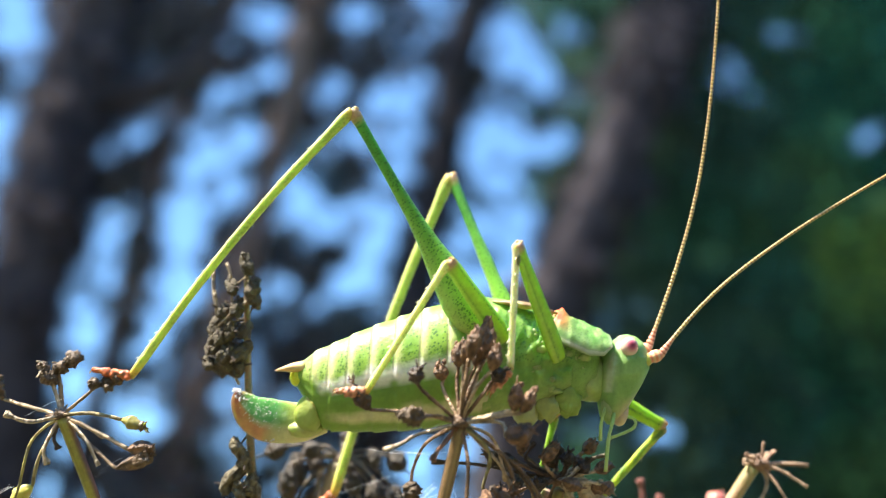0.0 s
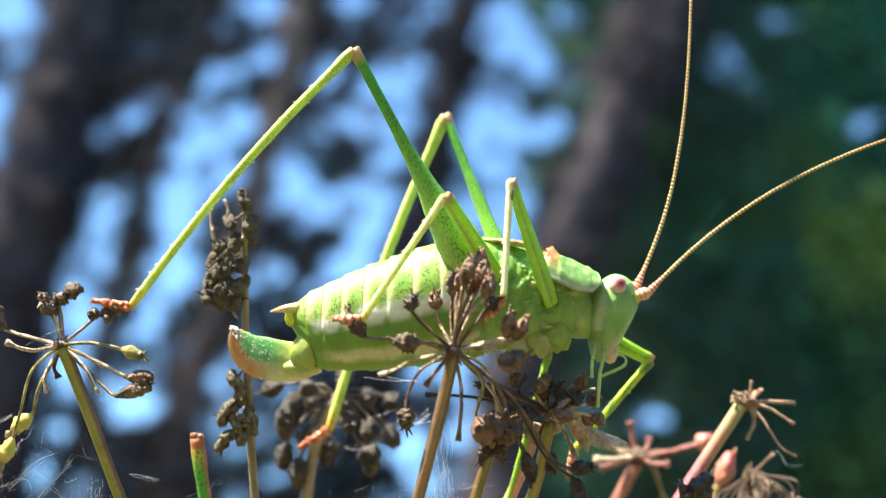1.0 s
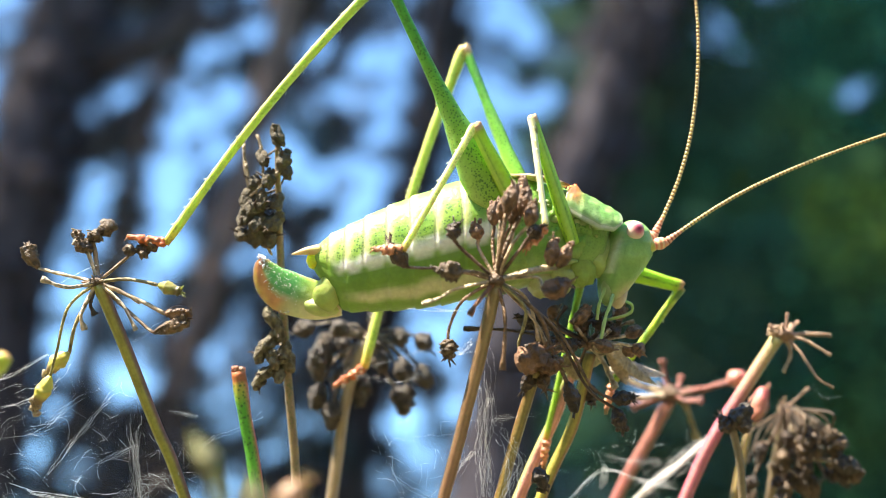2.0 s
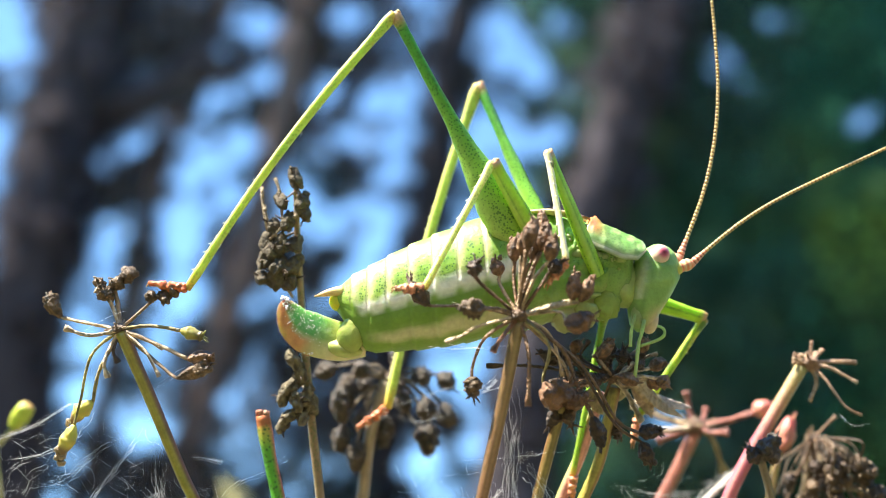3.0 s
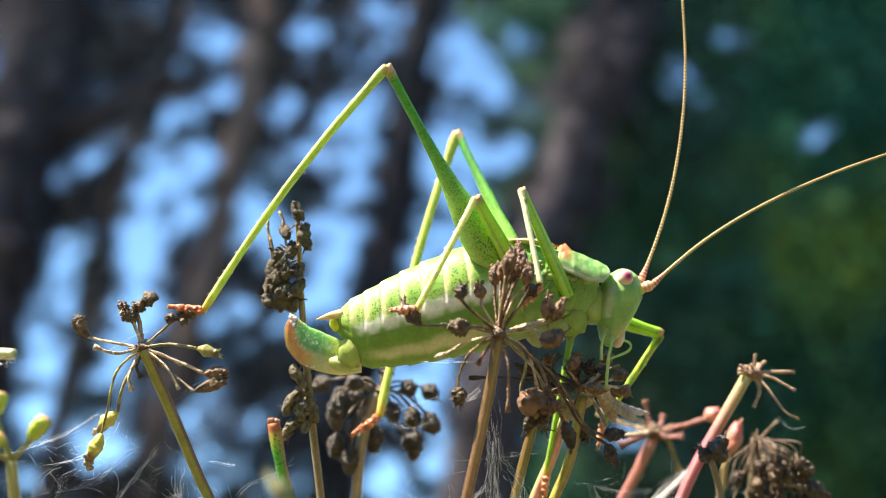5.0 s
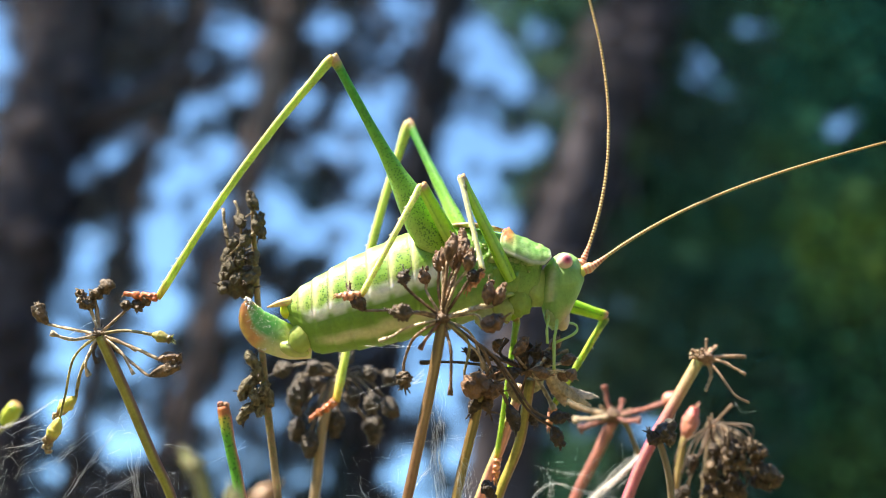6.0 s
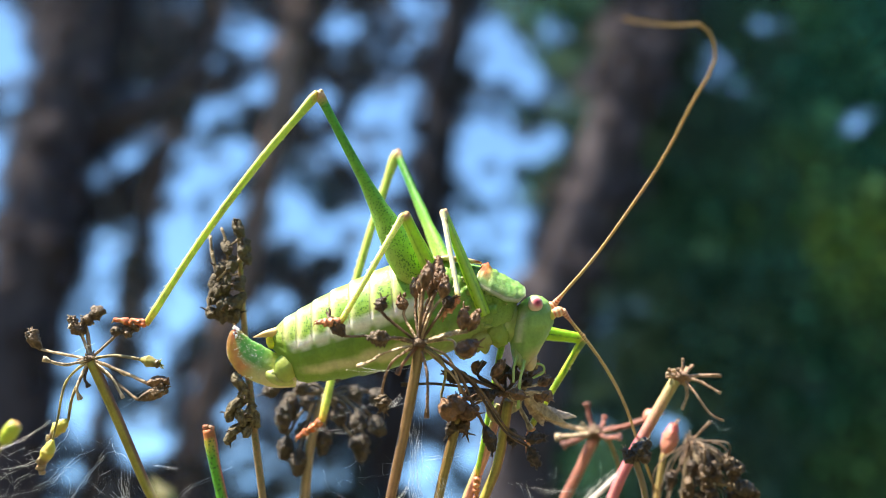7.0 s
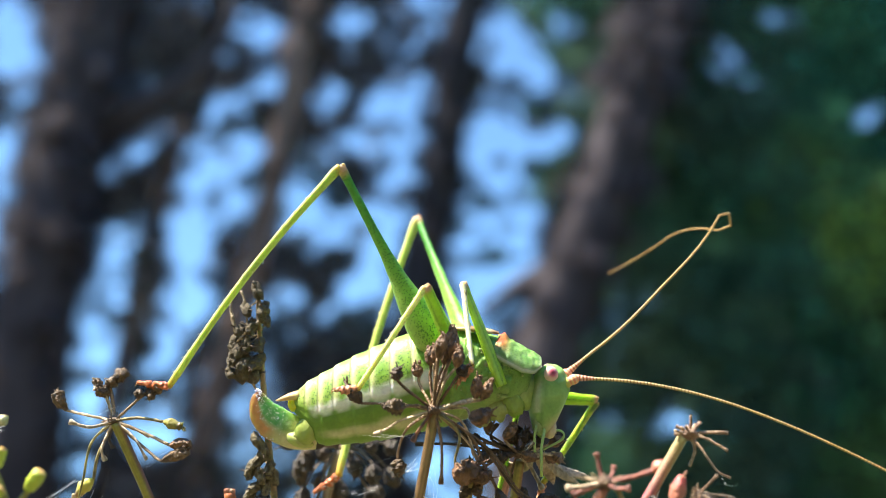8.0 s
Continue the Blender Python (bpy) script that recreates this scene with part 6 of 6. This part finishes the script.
def build_feelers():
    """Each antenna is a chain of short ringed pieces that move as the antenna swings."""
    out = []
    for i in range(2):
        chain, step = [], FEELER / PIECES
        for k in range(PIECES):
            s = Shape()
            r0, r1 = (0.165 - 0.08 * (k / PIECES) ** 0.6), (0.165 - 0.08 * ((k + 1) / PIECES) ** 0.6)
            rings = 5
            for j in range(rings):
                z0, z1 = step * j / rings, step * (j + 1) / rings
                q = (r0 + (r1 - r0) * j / rings) * ((1.9, 1.75, 1.5, 1.25, 1.1)[j] if k == 0 else 1.0)
                ochre = mixed((0.72, 0.52, 0.24), (0.52, 0.32, 0.10), min(k / PIECES * 2, 1)) if k > 0 else (0.76, 0.42, 0.28)
                s.tube([(0, 0, z0 - 0.02), (0, 0, z0 + (z1 - z0) * 0.6)], [(0, q * 0.94), (0.5, q * 1.0), (1, q * 0.94)], ochre, sides=9, steps=2)
                s.tube([(0, 0, z0 + (z1 - z0) * 0.5), (0, 0, z1 + 0.02)], q * 0.82, (0.07, 0.03, 0.012) if k > 0 else (0.42, 0.10, 0.05), sides=9, steps=1)
            chain.append(skin("antenna_piece", s, HORN))
        out.append(chain)
    return out


build_trunk()
OVIPOSITOR = build_ovipositor()
PRONOTUM = build_pronotum()
HEAD = build_head()
LEG_PARTS = {name: build_leg(name) for name in LEGS}
FEELERS = build_feelers()

# ---- what moves ----
# seconds, shift of the body along x and z in millimetres, its turn in degrees
BODY_ROWS = [
    (0.0, -0.09, 0.08, 0.0), (0.5, 0.0, 0.0, 0.0), (1.0, -0.24, -0.27, 1.3), (1.5, -1.35, -0.6, 2.0), (3.0, -1.2, -0.67, 2.2), (3.5, -1.18, -0.69, 2.3),
    (4.0, -1.13, -0.61, 2.4), (4.5, -1.16, -0.74, 2.5), (6.0, -1.38, -0.53, 4.2), (6.2, -1.7, -0.82, 4.2), (6.5, -1.74, -1.0, 4.1), (6.8, -1.7, -1.2, 4.0),
    (7.0, -1.3, -1.1, 3.8), (7.2, -1.24, -1.45, 2.8), (7.5, -1.12, -1.56, 2.3), (8.0, -1.0, -1.48, 2.5),
]
# seconds, shift of the eye along x and z on the body, turn of the head, turn of the ovipositor
HEAD_ROWS = [
    (0.0, -0.04, -0.03, -0.6, 1.0), (0.5, 0.0, 0.0, 0.0, 0.0), (1.0, -0.03, -0.27, 0.0, -1.9), (1.5, -0.58, -1.31, -10.0, -11.1), (3.0, -0.26, -0.63, -6.0, -14.2), (3.5, -0.19, -0.59, -6.5, -14.9),
    (4.0, 0.0, -0.61, -6.5, -16.0), (4.5, 0.1, -0.67, -7.0, -16.5), (6.0, -0.26, -0.96, -2.5, -24.0), (6.2, -0.38, -0.96, -9.0, -26.0), (6.5, -1.15, -2.2, -16.0, -25.0), (6.8, -0.88, -2.2, -11.5, -25.4),
    (7.0, -0.9, -1.75, -6.0, -25.3), (7.2, -1.2, -1.95, -5.5, -26.0), (7.5, -1.05, -2.15, -0.5, -27.0), (8.0, -0.87, -1.6, -0.5, -25.0),
]
# seconds; direction in degrees at eight places from root to tip; lean out of the picture's plane at the root and the tip
UPPER_ROWS = [
    (0, 69, 70, 74, 81, 85, 86, 86, 86, 0, 0),
    (0.5, 68, 69, 75, 81, 84, 82, 84, 84, 1, 0),
    (1.0, 65, 69, 79, 85, 89, 88, 88, 88, 0, 0),
    (1.5, 60, 68, 81, 89, 106, 100, 95, 93, -1, 0),
    (3.0, 65, 67, 79, 91, 94, 96, 96, 96, -1, 0),
    (3.5, 65, 69, 78, 85, 88, 90, 90, 90, 0, 0),
    (4.0, 64, 67, 75, 85, 91, 93, 94, 94, 1, 0),
    (4.5, 64, 67, 76, 83, 90, 91, 94, 95, 0, 0),
    (6.0, 64, 71, 82, 92, 102, 95, 99, 103, -1, 0),
    (6.2, 73, 88, 125, 142, 147, 145, 194, 207, 29, 62),
    (6.4, 66, 96, 147, 154, 168, 166, 190, 205, 35, 65),
    (6.5, 61, 89, 157, 168, 171, 175, 185, 201, 58, 57),
    (6.8, 66, 60, 124, 154, 161, 163, 195, 200, 62, 59),
    (7.0, 50, 48, 55, 57, 68, 59, 200, 190, 39, 57),
    (7.2, 56, 57, 69, 75, 82, 88, 84, 88, -1, 0),
    (7.4, 74, -102, -134, -95, -105, -116, -120, -121, 2, 0),
    (7.45, 80.2, -77.4, -143.7, -111.7, -113.8, -119.5, -120.9, -121.0, -2.4, -2.6),
    (7.5, 81, -74, -145, -114, -115, -120, -121, -121, -3, -3),
    (7.55, 77.5, -62.5, -144.8, -115.9, -116.4, -120.8, -121.7, -121.7, 3.8, -1.7),
    (7.6, 52, 22, -143, -130, -127, -127, -127, -127, 54, 8),
    (7.8, 21, 33, -137, -145, -73, -100, -122, -130, 7, 2),
    (7.9, 30, 42, -70, -135, -120, -135, -135, -140, 35, 30),
    (7.95, 38, 35, 38, 34, 46, -202, -143, -153, 2, -66),
    (8.0, 38, 34, 42, 40, 53, -204, -143, -153, 1, -68),
]
LOWER_ROWS = [
    (0, 53, 48, 37, 32, 29, 29, 30, 30, 0, 0),
    (0.5, 45, 44, 39, 32, 30, 30, 31, 31, 0, 0),
    (1.0, 47, 43, 35, 26, 18, 19, 20, 21, 0, 0),
    (1.5, 35, 32, 24, 18, 10, 13, 14, 14, 0, 0),
    (3.0, 41, 36, 24, 22, 29, 27, 26, 25, 1, 0),
    (3.5, 42, 35, 26, 20, 24, 24, 24, 23, 0, 0),
    (4.0, 40, 36, 28, 22, 23, 24, 24, 24, 0, 0),
    (4.5, 41, 38, 28, 21, 16, 18, 20, 21, 0, 0),
    (6.0, 35, 30, 23, 17, 13, 12, 14, 16, 0, 0),
    (6.2, 15, 10, 1, -6, -9, -10, -8, -6, 0, 0),
    (6.4, 8, 5, -5, -13, -16, -15, -13, -13, 0, 0),
    (6.5, -1, -7, -14, -21, -23, -22, -20, -19, 0, 0),
    (6.8, -8, -10, -17, -23, -27, -27, -25, -24, -1, 0),
    (7.0, -52, -52, -60, -72, -68, -66, -66, -66, -30, -36),
    (7.2, -26, -30, -39, -52, -77, -63, -54, -52, -1, -1),
    (7.4, 69, 60, 35, 0, -36, -61, -80, -99, 9, 6),
    (7.45, 53.2, 50.3, 42.9, 35.2, 28.2, 23.5, 18.6, 17.2, 3.7, 1.6),
    (7.5, 51, 49, 44, 40, 37, 35, 32, 33, 3, 1),
    (7.55, 50.2, 48.0, 43.2, 39.0, 35.9, 34.0, 31.0, 32.4, 2.6, 0.9),
    (7.6, 44, 41, 37, 32, 28, 27, 24, 28, 0, 0),
    (7.8, 39, 37, 31, 28, 26, 20, 20, 22, 0, 0),
    (7.9, 32, 31, 28, 24, 22, 20, 23, 23, 3, 1),
    (7.95, 2, -1, -9, -17, -22, -24, -21, -20, 6, 10),
    (8.0, -4, -7, -15, -23, -28, -30, -27, -27, 8, 14),
]


# seconds, shift of the knee along x, y and z in millimetres
KNEE_ROWS = {
    "near_hind": [(0.0, -0.45, 0.0, 0.32), (0.5, -0.1, 0.0, 0.0), (1.0, -0.15, 0.0, -0.04), (3.0, -0.88, 0.0, 0.2), (4.5, -0.88, 0.0, 0.2), (6.0, -1.0, 0.0, 0.5), (6.5, -0.86, 0.0, 0.6), (7.0, -0.4, 0.0, 0.5), (7.6, -0.12, 0.0, 0.41), (8.0, 0.1, 0.0, 0.28)],
    "far_hind": [(0.0, -0.26, 0.16, 0.1), (0.5, -0.0, -0.0, -0.0), (1.0, -0.28, -0.24, 0.1), (1.5, -1.16, 0.4, 0.41), (3.0, -1.28, 0.15, 0.45), (4.0, -1.18, 0.35, 0.42), (4.5, -1.2, 2.25, 0.32), (6.0, -1.86, 2.91, 0.46), (6.5, -1.52, 3.46, 0.29), (7.0, -1.51, 3.98, 0.21), (7.5, -1.43, 4.91, 0.01), (8.0, -1.01, 6.0, -0.37)],
    "near_middle": [(0.0, -0.12, -0.89, 0.12), (0.5, 0.0, 0.0, 0.0), (1.0, -0.0, 0.24, -0.02), (1.5, -0.59, 1.53, 0.1), (3.0, -0.63, 1.64, 0.09), (4.5, -0.59, 1.58, 0.09), (6.0, -0.56, 1.26, 0.15), (6.5, -0.57, 1.62, 0.06), (7.0, -0.13, 0.56, 0.02), (7.5, 0.34, 0.83, -0.35), (8.0, 0.47, -0.53, -0.22)],
    "near_front": [(0.0, -0.12, -0.91, 0.1), (0.5, 0.0, 0.0, 0.0), (1.0, -0.04, 1.09, -0.14), (1.5, -1.03, 2.16, -0.42), (3.0, -1.29, 2.26, -0.48), (4.5, -1.26, 2.44, -0.54), (6.0, -1.87, 1.93, -0.45), (6.5, -1.77, 2.74, -0.73), (7.0, -1.47, 3.1, -0.86), (7.5, -0.8, 4.17, -1.44), (8.0, -0.98, 3.98, -1.32)],
    "far_front": [(0.0, 0.06, 0.0, -0.09), (0.5, 0.0, 0.0, 0.0), (1.0, -0.11, 0.0, 0.09), (1.5, -0.78, 0.0, 0.33), (3.0, -0.74, 0.0, 0.29), (4.5, -0.6, 0.0, 0.23), (6.0, -0.99, 0.0, 0.65), (6.5, -1.11, 0.0, 0.96), (7.0, -0.76, 0.0, 0.88), (7.5, -0.7, 0.0, 0.65), (8.0, -0.5, 0.0, 0.63)],
}


def turn(degrees):
    return pose(0, 0, 0, 0, -degrees, 0)


def eased(rows, t):
    """A row at t, on a smooth curve through the rows."""
    times = [r[0] for r in rows]
    i = min(max(sum(s <= t for s in times) - 1, 0), len(rows) - 2)
    a, b = rows[i], rows[i + 1]
    u = min(max((t - a[0]) / (b[0] - a[0]), 0.0), 1.0)
    before, after = rows[max(i - 1, 0)], rows[min(i + 2, len(rows) - 1)]
    out = []
    for k in range(1, len(a)):
        m0 = (b[k] - before[k]) / max(b[0] - before[0], 1e-6) * (b[0] - a[0]) if i else 0.0
        m1 = (after[k] - a[k]) / max(after[0] - a[0], 1e-6) * (b[0] - a[0]) if i + 2 < len(rows) else 0.0
        if (b[k] - a[k]) * m0 <= 0:
            m0 = 0.0
        if (b[k] - a[k]) * m1 <= 0:
            m1 = 0.0
        out.append((2 * u ** 3 - 3 * u * u + 1) * a[k] + (u ** 3 - 2 * u * u + u) * m0 + (3 * u * u - 2 * u ** 3) * b[k] + (u ** 3 - u * u) * m1)
    return out


def body_at(t):
    """The body in the shot's axes, in millimetres from its resting place."""
    x, z, a = eased(BODY_ROWS, t)
    return pose(x, 0, z) @ turn(a)


def head_at(t):
    x, z, a, _ = eased(HEAD_ROWS, t)
    return Matrix.Translation(EYE_AT + Vector((x, 0, z))) @ turn(a) @ Matrix.Translation(-EYE_AT)


NECK = Vector((6.2, 0, 1.6))


def pronotum_at(t):
    x, z, a, _ = eased(HEAD_ROWS, t)
    return Matrix.Translation(NECK + Vector((x * 0.35, 0, 0))) @ turn(math.degrees(math.atan2(z * 0.62, 6.0))) @ Matrix.Translation(-NECK)


def metres(m):
    """A pose in millimetres as one in metres."""
    out = m.copy()
    out.translation = m.translation * MM
    return out


def along(a, b, side):
    """A pose at a whose z axis points to b and whose x axis leans to side."""
    z = (b - a).normalized()
    y = z.cross(side).normalized()
    x = y.cross(z)
    m = Matrix((x, y, z)).transposed().to_4x4()
    m.translation = a
    return m


def knee_of(hip, foot, a, b, hint):
    """Where the knee is, for a thigh and a shin of fixed lengths, bent towards the hint."""
    d = foot - hip
    far = min(max(d.length, abs(a - b) + 0.01), a + b - 0.01)
    d.normalize()
    q = (a * a - b * b + far * far) / (2 * far)
    w = hint - hip
    w = (w - d * w.dot(d)).normalized()
    return hip + d * q + w * math.sqrt(max(a * a - q * q, 0.0))


def feeler_line(rows, t, root):
    """The joints of an antenna in the shot's axes, in millimetres."""
    *angles, e0, e1 = eased(rows, t)
    p, out, step = root.copy(), [root.copy()], FEELER / PIECES
    for k in range(PIECES):
        s = (k + 0.5) / PIECES
        a = radians(between(list(zip(STATIONS, angles)), s))
        e = radians(e0 + (e1 - e0) * s)
        p = p + Vector((math.cos(a) * math.cos(e), -math.sin(e), math.sin(a) * math.cos(e))) * step
        out.append(p.copy())
    return out


def motions():
    times = [i / 10 for i in range(81)]
    walk(cricket, [(t, VIEW @ pose(0, 0.0765, 0.0015) @ metres(body_at(t))) for t in times])
    walk(HEAD, [(t, metres(head_at(t))) for t in times])
    walk(PRONOTUM, [(t, metres(pronotum_at(t))) for t in times])
    pivot = Matrix.Translation((-9.0, 0, -3.2))
    walk(OVIPOSITOR, [(t, metres(pivot @ turn(eased(HEAD_ROWS, t)[3]) @ pivot.inverted())) for t in times])
    for name, (femur, tibia, tarsus, a, b) in LEG_PARTS.items():
        hip0, knee0, foot0 = (Vector(p) for p in LEGS[name])
        rows = ([], [], [])
        for t in times:
            back = body_at(t).inverted()
            hip = pronotum_at(t) @ hip0 if "front" in name else hip0
            foot = back @ foot0
            if name in KNEE_ROWS:
                knee = back @ (knee0 + Vector(eased(KNEE_ROWS[name], t)))
                knee = foot + (knee - foot).normalized() * b
                hip = knee + (hip - knee).normalized() * a
            else:
                knee = knee_of(hip, foot, a, b, back @ knee0)
            bend = (knee - (hip + foot) / 2).normalized()
            rows[0].append((t, metres(along(hip, knee, bend))))
            rows[1].append((t, metres(along(knee, foot, bend))))
            rows[2].append((t, metres(back @ Matrix.Translation(foot0))))
        for ob, r in zip((femur, tibia, tarsus), rows):
            walk(ob, r)
    for chain, rows, root in zip(FEELERS, (UPPER_ROWS, LOWER_ROWS), ROOTS):
        lines = []
        quick = [i / 20 for i in range(161)]
        for t in quick:
            m = body_at(t)
            pts = feeler_line(rows, t, m @ head_at(t) @ root)
            lines.append([m.inverted() @ p for p in pts])
        for k, ob in enumerate(chain):
            walk(ob, [(t, metres(along(p[k], p[k + 1], Vector((0.02, 1, 0.03))))) for t, p in zip(quick, lines)])


cam.data.dof.focus_object = LEG_PARTS["near_hind"][0]
motions()
